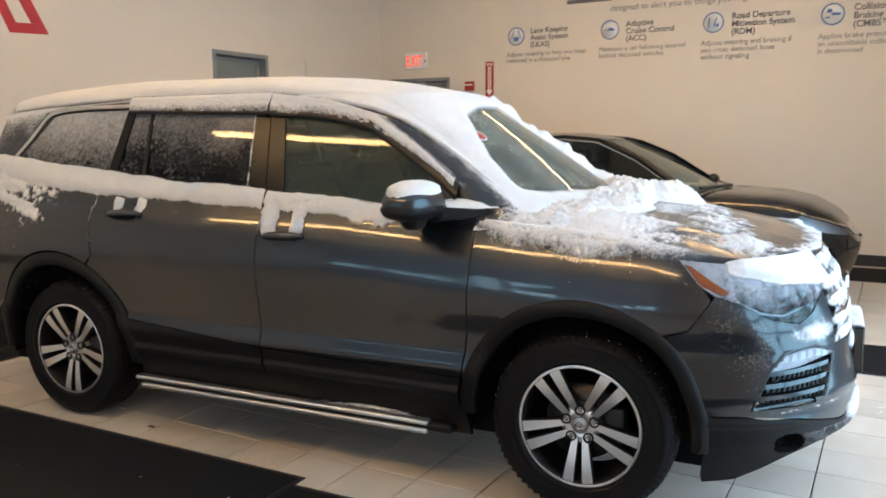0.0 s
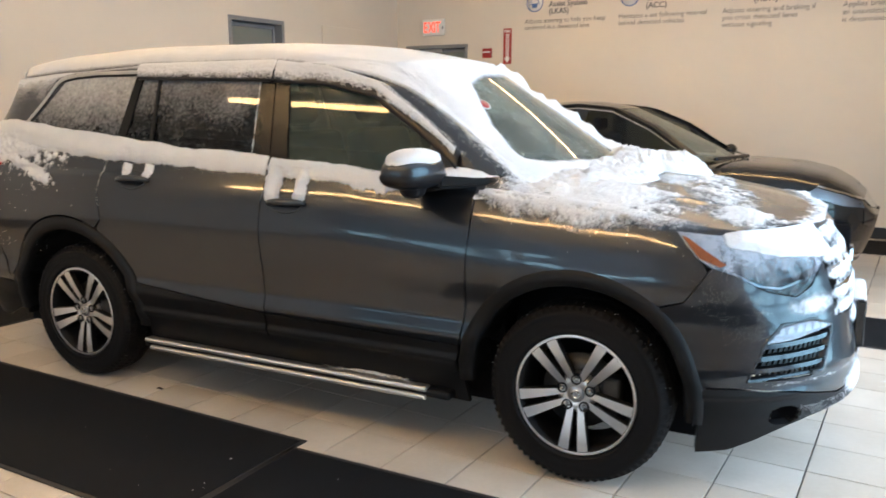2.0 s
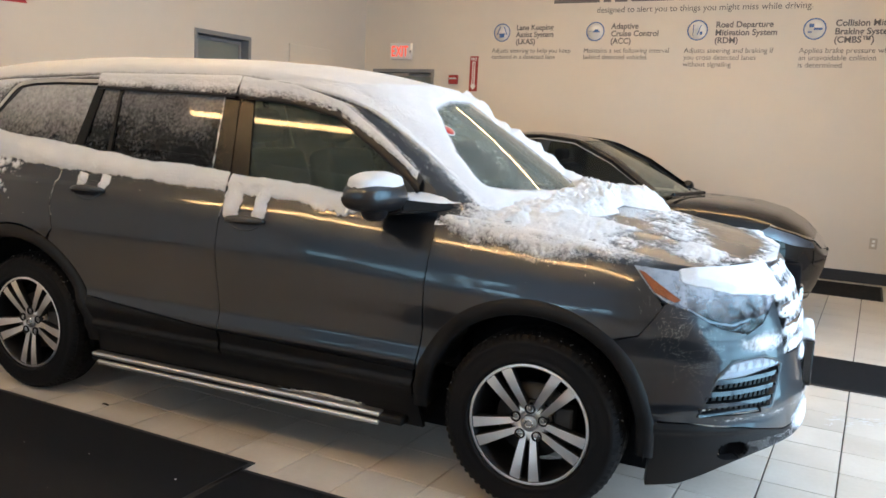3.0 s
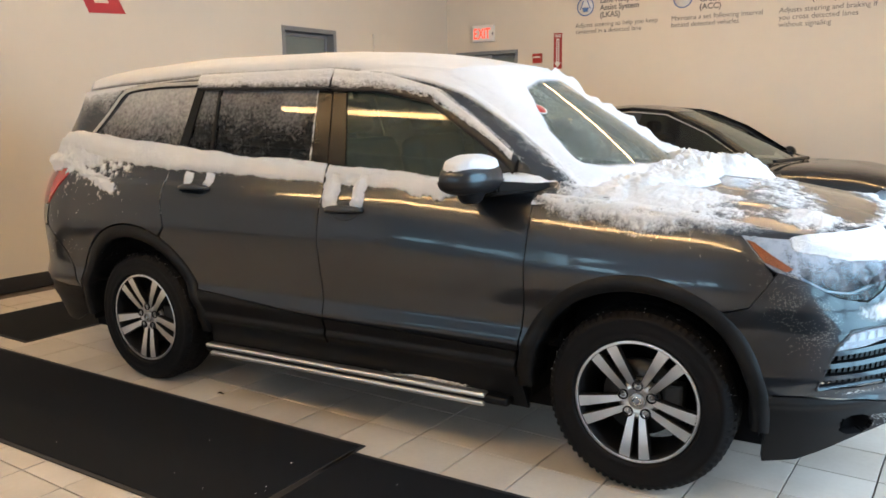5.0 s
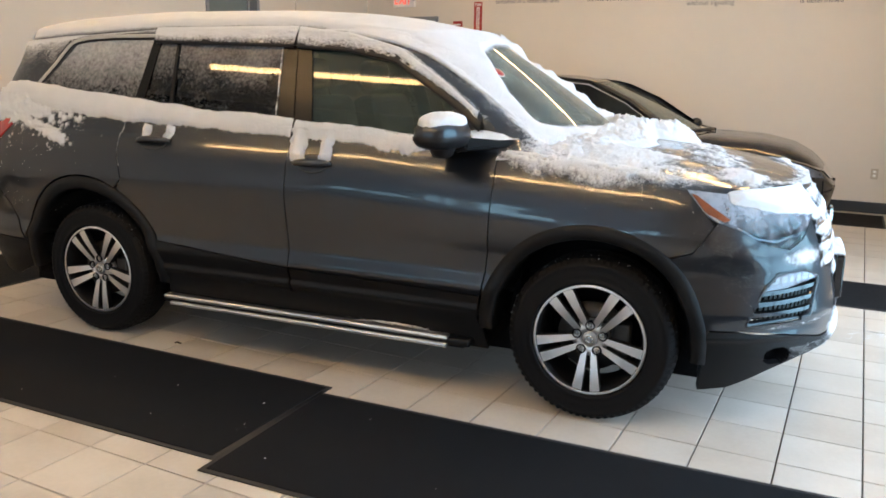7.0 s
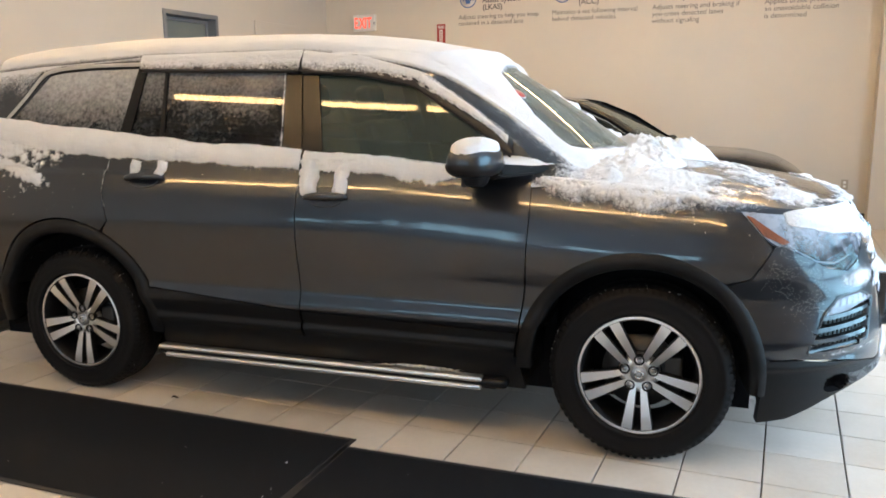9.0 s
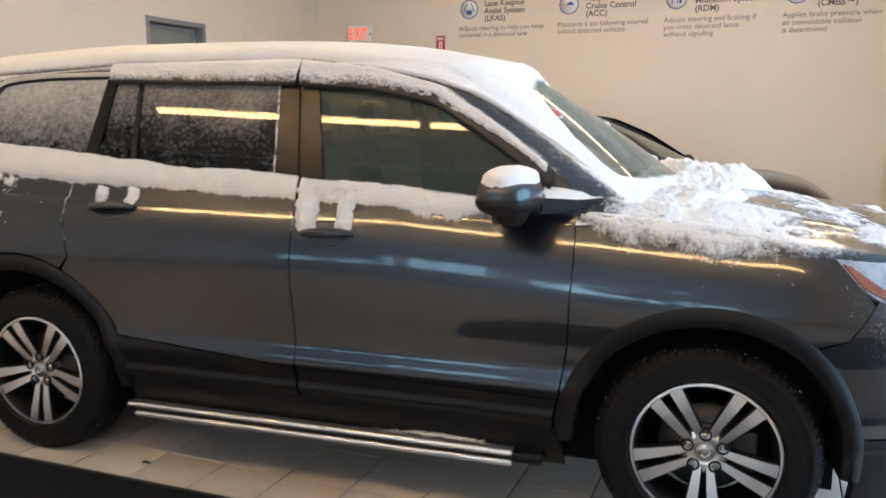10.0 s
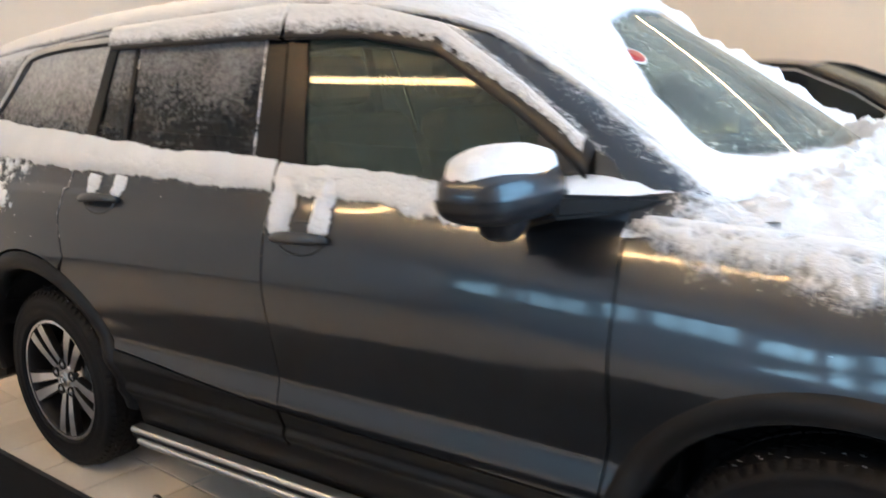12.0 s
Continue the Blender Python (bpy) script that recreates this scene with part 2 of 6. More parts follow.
def powder_material():
    """Snow whose thin edge breaks up into grains: the mesh attribute "cover" says how closed it lies."""
    m, n, l, b = nodes_of("powder_snow")
    co = n.new("ShaderNodeTexCoord")
    at = n.new("ShaderNodeAttribute")
    at.attribute_name = "cover"
    g1, g2, big = n.new("ShaderNodeTexNoise"), n.new("ShaderNodeTexNoise"), n.new("ShaderNodeTexNoise")
    for t, s, d in ((g1, 95, 3), (g2, 340, 2), (big, 9, 4)):
        t.inputs["Scale"].default_value, t.inputs["Detail"].default_value = s, d
        l.new(co.outputs["Object"], t.inputs["Vector"])
    a = n.new("ShaderNodeMath")
    a.operation = "ADD"
    l.new(g1.outputs["Fac"], a.inputs[0])
    l.new(g2.outputs["Fac"], a.inputs[1])
    s = n.new("ShaderNodeMath")
    s.operation = "MULTIPLY_ADD"
    l.new(a.outputs[0], s.inputs[0])
    s.inputs[1].default_value = 1.0
    l.new(at.outputs["Fac"], s.inputs[2])
    r = n.new("ShaderNodeMapRange")
    r.inputs["From Min"].default_value, r.inputs["From Max"].default_value = 1.05, 1.80
    l.new(s.outputs[0], r.inputs["Value"])
    l.new(r.outputs[0], b.inputs["Alpha"])
    mix = n.new("ShaderNodeMix")
    mix.data_type = "RGBA"
    mix.inputs["A"].default_value, mix.inputs["B"].default_value = (0.74, 0.75, 0.765, 1), (0.87, 0.875, 0.88, 1)
    l.new(big.outputs["Fac"], mix.inputs["Factor"])
    l.new(mix.outputs["Result"], b.inputs["Base Color"])
    b.inputs["Roughness"].default_value = 0.9
    b.inputs["Specular IOR Level"].default_value = 0.2
    b.inputs["Subsurface Weight"].default_value = 0.15
    b.inputs["Subsurface Radius"].default_value = (0.012, 0.012, 0.014)
    bp = n.new("ShaderNodeBump")
    bp.inputs["Strength"].default_value, bp.inputs["Distance"].default_value = 0.9, 0.007
    l.new(a.outputs[0], bp.inputs["Height"])
    l.new(bp.outputs[0], b.inputs["Normal"])
    return m


POWDER = powder_material()


# ---------------------------------------------------------------- mesh helpers
def link_mesh(name, bm, mat, parent=None, label=""):
    me = bpy.data.meshes.new(name)
    bm.to_mesh(me)
    bm.free()
    for x in (mat if isinstance(mat, (list, tuple)) else [mat]):
        me.materials.append(x)
    ob = new(name, me)
    if parent:
        ob.parent = parent
    if label:
        tagged(ob, label=label)
    return ob


def part(name, bm, mat, parent, label=""):
    return link_mesh(name, bm, mat, parent, label)


def thing(name, label, category, group="", m=None):
    e = new(name)
    e.empty_display_size = 0.1
    if m is not None:
        e.matrix_basis = m
    return tagged(e, label, category, group)


def box(bm, x0, y0, z0, x1, y1, z1, bevel=0.0, seg=2, m=None):
    r = bmesh.ops.create_cube(bm, size=1.0)
    vs = r["verts"]
    for v in vs:
        v.co = Vector((x0 + (v.co.x + 0.5) * (x1 - x0), y0 + (v.co.y + 0.5) * (y1 - y0), z0 + (v.co.z + 0.5) * (z1 - z0)))
    if m is not None:
        for v in vs:
            v.co = m @ v.co
    if bevel:
        es = {e for v in vs for e in v.link_edges}
        bmesh.ops.bevel(bm, geom=list(es), offset=bevel, segments=seg, affect="EDGES", profile=0.5)
    return bm


def rbox(x0, y0, z0, x1, y1, z1, bevel=0.004, seg=2, m=None):
    return box(bmesh.new(), x0, y0, z0, x1, y1, z1, bevel, seg, m)


def lathe(bm, profile, n, axis_m, a0=0.0, a1=2 * math.pi):
    """Turns (radius, height) pairs round the z axis of axis_m."""
    rows = []
    full = abs(a1 - a0 - 2 * math.pi) < 1e-6
    for i in range(n if full else n + 1):
        a = a0 + (a1 - a0) * i / n
        rows.append([bm.verts.new(axis_m @ Vector((r * math.cos(a), r * math.sin(a), h))) for r, h in profile])
    for i in range(len(rows) if full else len(rows) - 1):
        p, q = rows[i], rows[(i + 1) % len(rows)]
        for j in range(len(profile) - 1):
            f = bm.faces.new((p[j], q[j], q[j + 1], p[j + 1]))
            f.smooth = True
    return bm


def clip(poly, ax, val, sign):
    out = []
    for i in range(len(poly)):
        p, q = poly[i - 1], poly[i]
        dp, dq = sign * (p[ax] - val), sign * (q[ax] - val)
        if dp >= 0:
            if dq >= 0:
                out.append(q)
            else:
                k = dp / (dp - dq)
                out.append((p[0] + k * (q[0] - p[0]), p[1] + k * (q[1] - p[1])))
        elif dq >= 0:
            k = dp / (dp - dq)
            out.append((p[0] + k * (q[0] - p[0]), p[1] + k * (q[1] - p[1])))
            out.append(q)
    return out


def inside(p, poly):
    hit = False
    for i in range(len(poly)):
        a, b = poly[i - 1], poly[i]
        if (a[1] > p[1]) != (b[1] > p[1]) and p[0] < a[0] + (p[1] - a[1]) / (b[1] - a[1]) * (b[0] - a[0]):
            hit = not hit
    return hit


def rounded(poly, r, n=4):
    out = []
    for i in range(len(poly)):
        p0, p1, p2 = Vector(poly[i - 1]), Vector(poly[i]), Vector(poly[(i + 1) % len(poly)])
        d0, d2 = min(r, (p0 - p1).length * 0.45), min(r, (p2 - p1).length * 0.45)
        a, b = p1 + (p0 - p1).normalized() * d0, p1 + (p2 - p1).normalized() * d2
        for k in range(n + 1):
            t = k / n
            out.append(tuple(a * (1 - t) ** 2 + p1 * 2 * t * (1 - t) + b * t * t))
    return out


def patch(poly, fn, step=0.03, rim=0.012, lift=0.0, bm=None, side=-1, holes=()):
    """A panel: the outline poly in the plane (u, v) laid on the surface fn(u, v, depth), with a rim turned inwards."""
    bm = bm or bmesh.new()
    su, sv = step if isinstance(step, tuple) else (step, step)
    if sum(poly[i - 1][0] * poly[i][1] - poly[i][0] * poly[i - 1][1] for i in range(len(poly))) < 0:
        poly = poly[::-1]
    cache, where, faces = {}, {}, []

    def vert(u, v):
        k = (round(u, 4), round(v, 4))
        if k not in cache:
            cache[k] = bm.verts.new(fn(u, v, lift))
            where[cache[k]] = (u, v)
        return cache[k]

    u0, u1 = min(p[0] for p in poly), max(p[0] for p in poly)
    i = math.floor(u0 / su)
    while i * su < u1:
        col = clip(clip(poly, 0, i * su, 1), 0, (i + 1) * su, -1)
        i += 1
        if len(col) < 3:
            continue
        v0, v1 = min(p[1] for p in col), max(p[1] for p in col)
        j = math.floor(v0 / sv)
        while j * sv < v1:
            cell = clip(clip(col, 1, j * sv, 1), 1, (j + 1) * sv, -1)
            j += 1
            ring = []
            for p in cell:
                w = vert(*p)
                if w not in ring:
                    ring.append(w)
            if len(ring) < 3:
                continue
            if holes:
                c = (sum(where[w][0] for w in ring) / len(ring), sum(where[w][1] for w in ring) / len(ring))
                if any(inside(c, h) for h in holes):
                    continue
            try:
                f = bm.faces.new(ring if side < 0 else ring[::-1])
            except ValueError:
                continue
            f.smooth = True
            faces.append(f)
    if rim:
        low = {}
        for e in list({e for f in faces for e in f.edges}):
            if len(e.link_faces) != 1:
                continue
            e.smooth = False
            a, b = e.verts
            for w in (a, b):
                if w not in low:
                    low[w] = bm.verts.new(fn(*where[w], lift + rim))
            try:
                f = e.link_faces[0]
                vs = list(f.verts)
                ia = vs.index(a)
                if vs[(ia + 1) % len(vs)] is b:
                    bm.faces.new((b, a, low[a], low[b]))
                else:
                    bm.faces.new((a, b, low[b], low[a]))
            except ValueError:
                pass
    return bm


def sheet(fn, nu, nv, bm=None, smooth=True):
    """A grid of fn(a, b) with a and b from 0 to 1."""
    bm = bm or bmesh.new()
    g = [[bm.verts.new(fn(i / nu, j / nv)) for j in range(nv + 1)] for i in range(nu + 1)]
    for i in range(nu):
        for j in range(nv):
            bm.faces.new((g[i][j], g[i + 1][j], g[i + 1][j + 1], g[i][j + 1])).smooth = smooth
    return bm


def ramp(x, xs, ys):
    return float(np.interp(x, xs, ys))


def smooth_table(xs, ys, x0, x1, n, blur):
    t = np.linspace(x0, x1, n)
    y = np.interp(t, xs, ys)
    k = np.exp(-0.5 * ((np.arange(-60, 61) * (x1 - x0) / n) / blur) ** 2)
    return t, np.convolve(np.pad(y, 60, mode="edge"), k / k.sum(), mode="valid")


# ---------------------------------------------------------------- the room
def wall_slab(name, x0, y0, x1, y1, z0=0.0, z1=CEIL, holes=(), along="x", label=""):
    """A wall with thickness; holes are (a0, z0, a1, z1) along its length."""
    bm = bmesh.new()
    a0, a1 = (x0, x1) if along == "x" else (y0, y1)
    cuts = sorted({a0, a1, *[h[0] for h in holes], *[h[2] for h in holes]})
    for p, q in zip(cuts, cuts[1:]):
        spans = sorted((h[1], h[3]) for h in holes if h[0] < (p + q) / 2 < h[2])
        z = z0
        for s0, s1 in spans + [(z1, z1)]:
            if s0 - z > 1e-4:
                if along == "x":
                    box(bm, p, y0, z, q, y1, s0)
                else:
                    box(bm, x0, p, z, x1, q, s0)
            z = s1
    bmesh.ops.remove_doubles(bm, verts=bm.verts, dist=1e-5)
    ob = link_mesh(name, bm, WALLMAT)
    return tagged(ob, label or "beige painted showroom wall", "wall", kind="structure")


T = 0.15
DOOR_X0, DOOR_X1, DOOR_Z = -4.23, -3.18, 2.34
WEST_DOOR = (3.16, 4.09, 2.5)
EAST0, EAST1 = -1.4, 2.7
# glazing of the south front: from x, to x, sill, head
SOUTH = [(-4.2, -3.35, 0.15, 3.2), (-3.2, -2.0, 0.15, 3.2), (-1.85, -0.65, 0.15, 3.2), (-0.5, 0.7, 0.15, 3.2), (0.85, 2.0, 0.15, 3.2), (2.15, 3.2, 0.15, 3.2), (3.35, 3.9, 0.15, 3.2)]
wall_slab("wall_north", WALL_W - T, WALL_N, WALL_E + T, WALL_N + T, holes=[(DOOR_X0, 0, DOOR_X1, DOOR_Z)])
wall_slab("wall_west", WALL_W - T, WALL_S, WALL_W, WALL_N, along="y", holes=[(WEST_DOOR[0], 0, WEST_DOOR[1], WEST_DOOR[2])])
wall_slab("wall_south", WALL_W - T, WALL_S - T, WALL_E + T, WALL_S, holes=[(a, c, b, d) for a, b, c, d in SOUTH])
wall_slab("wall_east", WALL_E, WALL_S, WALL_E + T, WALL_N, along="y", holes=[(EAST0, 0.0, EAST1, 3.1)])
bm = rbox(WALL_W - T, WALL_S - T, CEIL, WALL_E + T, WALL_N + T, CEIL + 0.15, 0)
tagged(link_mesh("ceiling", bm, CEILMAT), "off-white showroom ceiling", "ceiling", kind="structure")
bm = rbox(WALL_W - T, WALL_S - T, -0.2, WALL_E + T, WALL_N + T, -0.012, 0)
FLOOR = tagged(link_mesh("floor", bm, GROUT), "beige square ceramic floor tiles with dark grout", "floor", kind="structure")
for nm, b in (("baseboard", (WALL_W, WALL_N - 0.014, 0.0, DOOR_X0 - 0.06, WALL_N, 0.13)), ("baseboard", (DOOR_X1 + 0.06, WALL_N - 0.014, 0.0, WALL_E, WALL_N, 0.13)),
              ("baseboard", (WALL_W, WALL_S, 0.0, WALL_W + 0.014, WEST_DOOR[0] - 0.06, 0.13)), ("baseboard", (WALL_W, WEST_DOOR[1] + 0.06, 0.0, WALL_W + 0.014, WALL_N - 0.014, 0.13))):
    tagged(link_mesh(nm, rbox(*b, 0.004), BASEMAT), "black vinyl wall base", "baseboard", kind="structure")

# the ground outside and the bright winter sky behind the glazed openings
bm = bmesh.new()
bmesh.ops.create_grid(bm, x_segments=1, y_segments=1, size=400)
g = tagged(link_mesh("ground", bm, SNOW), "snow-covered lot outside", "ground", kind="structure")
g.location.z = -0.22


def mullion_window(name, x0, z0, x1, z1, y):
    w = new(name)
    tagged(w, "aluminium storefront window with clear glass", "window", kind="structure")
    fr = bmesh.new()
    for b in ((x0, z0, x1, z0 + 0.06), (x0, z1 - 0.06, x1, z1), (x0, z0 + 0.06, x0 + 0.06, z1 - 0.06), (x1 - 0.06, z0 + 0.06, x1, z1 - 0.06), (x0 + 0.06, 0.5 * z0 + 0.5 * z1 - 0.03, x1 - 0.06, 0.5 * z0 + 0.5 * z1 + 0.03)):
        box(fr, b[0], y - 0.1, b[1], b[2], y - 0.04, b[3])
    for k in (1, 2) if x1 - x0 > 0.9 else ():
        xm = x0 + (x1 - x0) * k / 3
        box(fr, xm - 0.025, y - 0.095, z0 + 0.06, xm + 0.025, y - 0.045, z1 - 0.06)
    part("window_frame", fr, METALGREY, w)
    zm = 0.5 * (z0 + z1)
    for a, b in ((z0 + 0.06, zm - 0.03), (zm + 0.03, z1 - 0.06)):
        p = part("pane", rbox(x0 + 0.06, y - 0.076, a, x1 - 0.06, y - 0.07, b, 0), GLASS_D, w)
        p.visible_shadow = False
    return w


for k, (a, b, c, d) in enumerate(SOUTH):
    mullion_window("window_%d" % (k + 1), a, c, b, d, WALL_S)

# glazed overhead door in the east wall
od = new("door_1")
tagged(od, "closed overhead door with aluminium rails and clear panes", "door", kind="structure")
EP = (EAST1 - EAST0 - 0.06) / 4
for r in range(5):
    z0 = 0.62 * r
    fr = bmesh.new()
    box(fr, WALL_E + 0.05, EAST0, z0, WALL_E + 0.1, EAST1, z0 + 0.05)
    box(fr, WALL_E + 0.05, EAST0, z0 + 0.57, WALL_E + 0.1, EAST1, z0 + 0.62)
    for c in range(5):
        y = EAST0 + c * EP
        box(fr, WALL_E + 0.05, y, z0 + 0.05, WALL_E + 0.1, y + 0.06, z0 + 0.57)
    part("door_rail", fr, METALGREY, od)
    for c in range(4):
        y = EAST0 + c * EP
        p = part("pane", rbox(WALL_E + 0.072, y + 0.06, z0 + 0.05, WALL_E + 0.078, y + EP, z0 + 0.57, 0), GLASS_D, od)
        p.visible_shadow = False

# linear ceiling luminaires
TUBE = glowing("warm_fluorescent_tube", (1.0, 0.655, 0.31), 64.0)


def luminaire(x0, x1, y, z=CEIL):
    t = thing("linear_ceiling_light", "long white twin-tube ceiling luminaire", "ceiling light", "ceiling lights")
    part("housing", rbox(x0, y - 0.042, z - 0.06, x1, y + 0.042, z - 0.002, 0.01), WHITEPL, t)
    for dy in (-0.018, 0.018):
        bm = bmesh.new()
        m = pose(x0 + 0.02, y + dy, z - 0.078, 0, 90, 0)
        lathe(bm, [(0.0, 0.0), (0.012, 0.0), (0.012, x1 - x0 - 0.04), (0.0, x1 - x0 - 0.04)], 10, m)
        part("tube", bm, TUBE, t)


for y in (-3.45, 4.1):
    for k in range(2):
        luminaire(-3.0 + 2.5 * k, -3.0 + 2.5 * k + 2.44, y)
    luminaire(2.0, 3.22, y)
luminaire(-3.3, -0.86, 0.1)
luminaire(-0.8, 0.42, 0.1)


# ---------------------------------------------------------------- floor mats
def floor_mat(x, y, rz, w, d, label):
    """x, y: the near left corner."""
    t = thing("floor_mat", label, "floor mat", "floor mats", pose(x, y, 0.0, 0, 0, rz))
    part("carpet", rbox(0.022, 0.022, 0.001, w - 0.022, d - 0.022, 0.009, 0.002), MATMAT, t)
    bm = bmesh.new()
    for b in ((0, 0, w, 0.022), (0, d - 0.022, w, d), (0, 0.022, 0.022, d - 0.022), (w - 0.022, 0.022, w, d - 0.022)):
        box(bm, b[0], b[1], 0.001, b[2], b[3], 0.006)
    part("border", bm, MATEDGE, t)
    return t


floor_mat(-2.72, -2.0, 1.8, 3.05, 0.845, "black ribbed rubber-backed mat beside the grey car")
floor_mat(0.338, -1.995, 3.2, 3.05, 0.855, "black rubber-backed mat butted against the next mat")
floor_mat(-2.72, -1.0, 90.5, 3.6, 0.93, "black mat running across behind the grey car")
floor_mat(-1.0, 1.80, 1.1, 4.8, 0.81, "long black mat between the two cars")
floor_mat(-2.0, 5.4, 0.6, 4.78, 0.95, "black mat along the back wall")


# ---------------------------------------------------------------- the grey car: its surface
# car axes: x ahead, y to its left, z up; the origin lies on the floor midway between the axles
CAR = pose(0, 0, 0, 0, 0, 4.5)
_tz, _tw = smooth_table([.10, .20, .30, .42, .44, .47, .50, .54, .56, .62, .70, .82, .88, .92, .96, 1.0, 1.05, 1.07, 1.09, 1.11, 1.135, 1.16, 1.21, 1.26, 1.62, 1.70, 1.76],
                        [.84, .865, .885, .910, .930, .917, .930, .944, .943, .925, .934, .953, .9605, .9625, .958, .951, .940, .9325, .924, .9145, .9015, .8875, .859, .843, .715, .682, .62], 0.05, 1.9, 1850, 0.007)
XK, LF, NF = 1.55, 1.125, 2.4
XR, LR, NR = -1.95, .90, 3.0


def half_width(x, z):
    # the shoulder roll sinks towards the nose
    w = ramp(z + .065 * max(0, x - .25) * ramp(z, [.72, .92, 1.13, 1.20], [0, 1, 1, 0]), _tz, _tw)
    if z < 1.15:
        w += .022 * math.exp(-((x - 1.41) / .42) ** 2) + .02 * math.exp(-((x + 1.41) / .42) ** 2)
    w += .013 * ramp(x, [1.0, 1.5], [0, 1]) * math.exp(-((z - .625) / .045) ** 2)
    if x < -1.5:
        w -= .03 * ((-1.5 - x) / .85) ** 2
    if z > 1.2 and x < -1.0:
        w -= .03 * (-1.0 - x) / 1.2 * min(1, (z - 1.2) / .3)
    return w


def nose(z):
    return ramp(z, [.2, .35, .5, .6, .8, .95, 1.05, 1.12], [2.37, 2.42, 2.41, 2.39, 2.36, 2.30, 2.22, 2.1])


def tail(z):
    return ramp(z, [.2, .4, .55, .70, .95, 1.2, 1.4, 1.6, 1.7], [-2.40, -2.54, -2.60, -2.57, -2.52, -2.475, -2.39, -2.27, -2.20])


def shell(s, z):
    if XR <= s <= XK:
        return Vector((s, -half_width(s, z), z))
    if s > XK:
        x0, x1, q, n = XK, nose(z), min((s - XK) / LF, 1.0), NF
    else:
        x0, x1, q, n = XR, tail(z), min((XR - s) / LR, 1.0), NR
    a = q * math.pi / 2
    c, d = math.cos(a), math.sin(a)
    k = (c ** n + d ** n) ** (-1 / n)
    out = 0.0
    if s > XK:
        # the crease that runs from the headlamp down to the front intake
        deg = (s - XK) / LF * 90
        out = ramp(z, [.46, .56, .70, .80, .89], [0, .010, .019, .015, 0]) * max(0, 1 - abs(deg - ramp(z, [.50, .655, .70, .86], [35, 38.5, 40, 31])) / 11)
    return Vector((x0 + (x1 - x0) * d * k + out * d, -half_width(x0, z) * c * k - out * c, z))


def shell_normal(s, z):
    e = 0.004
    n = (shell(s + e, z) - shell(s - e, z)).cross(shell(s, z + e) - shell(s, z - e))
    return n.normalized()


def H(s, z, d=0.0):
    """The right flank's surface, from the tail round to the nose; d: depth below it."""
    return shell(s, z) - shell_normal(s, z) * d


def HL(s, z, d=0.0):
    p = H(s, z, d)
    return Vector((p.x, -p.y, p.z))


def s_of_x(x, z):
    """The length along the flank at which it reaches x."""
    if XR <= x <= XK:
        return x
    lo, hi = (XK, XK + LF) if x > XK else (XR - LR, XR)
    for _ in range(30):
        m = (lo + hi) / 2
        if shell(m, z).x < x:
            lo = m
        else:
            hi = m
    return lo


def arc(cx, cz, r, a0, a1, n=14, rz=None):
    out = []
    for i in range(n + 1):
        a = radians(a0 + (a1 - a0) * i / n)
        z = cz + (rz or r) * math.sin(a)
        out.append((s_of_x(cx + r * math.cos(a), max(0.15, z)), z))
    return out


def gutter(x):
    """Height of the line where roof and side frame meet."""
    return ramp(x, [-2.25, -1.75, -1.1, -.2, .117, .405, .66, .91, .98], [1.625, 1.664, 1.697, 1.70, 1.672, 1.60, 1.448, 1.27, 1.20])


def roof_crown(x):
    return ramp(x, [-2.4, -2.2, -1.9, -1.4, -.5, 0, .35, .57], [1.69, 1.72, 1.752, 1.781, 1.779, 1.757, 1.718, 1.684])


def hood_z(x, y):
    c = ramp(x, [.8, 1.0, 1.4, 1.8, 2.1, 2.25, 2.35], [1.22, 1.205, 1.18, 1.135, 1.08, 1.035, .99])
    crease = 0.012 * math.exp(-((abs(y) - .55) / .07) ** 2)
    return c + crease - 0.085 * (abs(y) / .9) ** 2.6


def screen(u, v, d=0.0):
    """Windscreen: u from -1 (right) to 1 across, v from the cowl up."""
    b = Vector((1.32 - .19 * u * u, .77 * u, 1.19 - .005 * u * u))
    t = Vector((.58 - .17 * u * u, .60 * u, 1.688 - .022 * u * u))
    p = b.lerp(t, v)
    n = Vector((.56, .25 * u, .80)).normalized()
    return p + n * (.013 * math.sin(math.pi * min(1, max(0, v))) - d)


def roof(u, v, d=0.0):
    """u from -1 to 1 across, v from the tail to the windscreen."""
    xf = .57 - .17 * u * u - .25 * abs(u) ** 6
    xr = -2.255 + .20 * u * u
    x = xr + (xf - xr) * v
    zg = gutter(x)
    w = -shell(s_of_x(max(x, -2.19), zg), zg).y
    p = Vector((x, u * w * .985, zg + (roof_crown(x) - zg) * (1 - abs(u) ** 3.2)))
    k = max(0.0, (v - .91) / .09)
    p = p.lerp(screen(u, 1.0), k * k * (3 - 2 * k))
    p.z -= d
    return p


FW, RW, HUB_Z = 1.41, -1.42, .372


# ---------------------------------------------------------------- the grey car: its parts
suv = thing("suv", "dark grey metallic family SUV dusted with fresh snow, on tiles", "car", m=CAR)


def both(name, poly, mat, step=0.03, rim=0.012, lift=0.0, holes=(), label="", parent=None):
    """The same panel on the right and on the left flank."""
    r = part(name, patch(poly, H, step, rim, lift, holes=holes), mat, parent or suv, label)
    l = part(name, patch(poly, HL, step, rim, lift, side=1, holes=holes), mat, parent or suv, label)
    return r, l


RING_F = arc(FW, HUB_Z, .505, 172, 52, 18, .515)
RING_F2 = arc(FW, HUB_Z, .475, 50, -8, 10, .515)

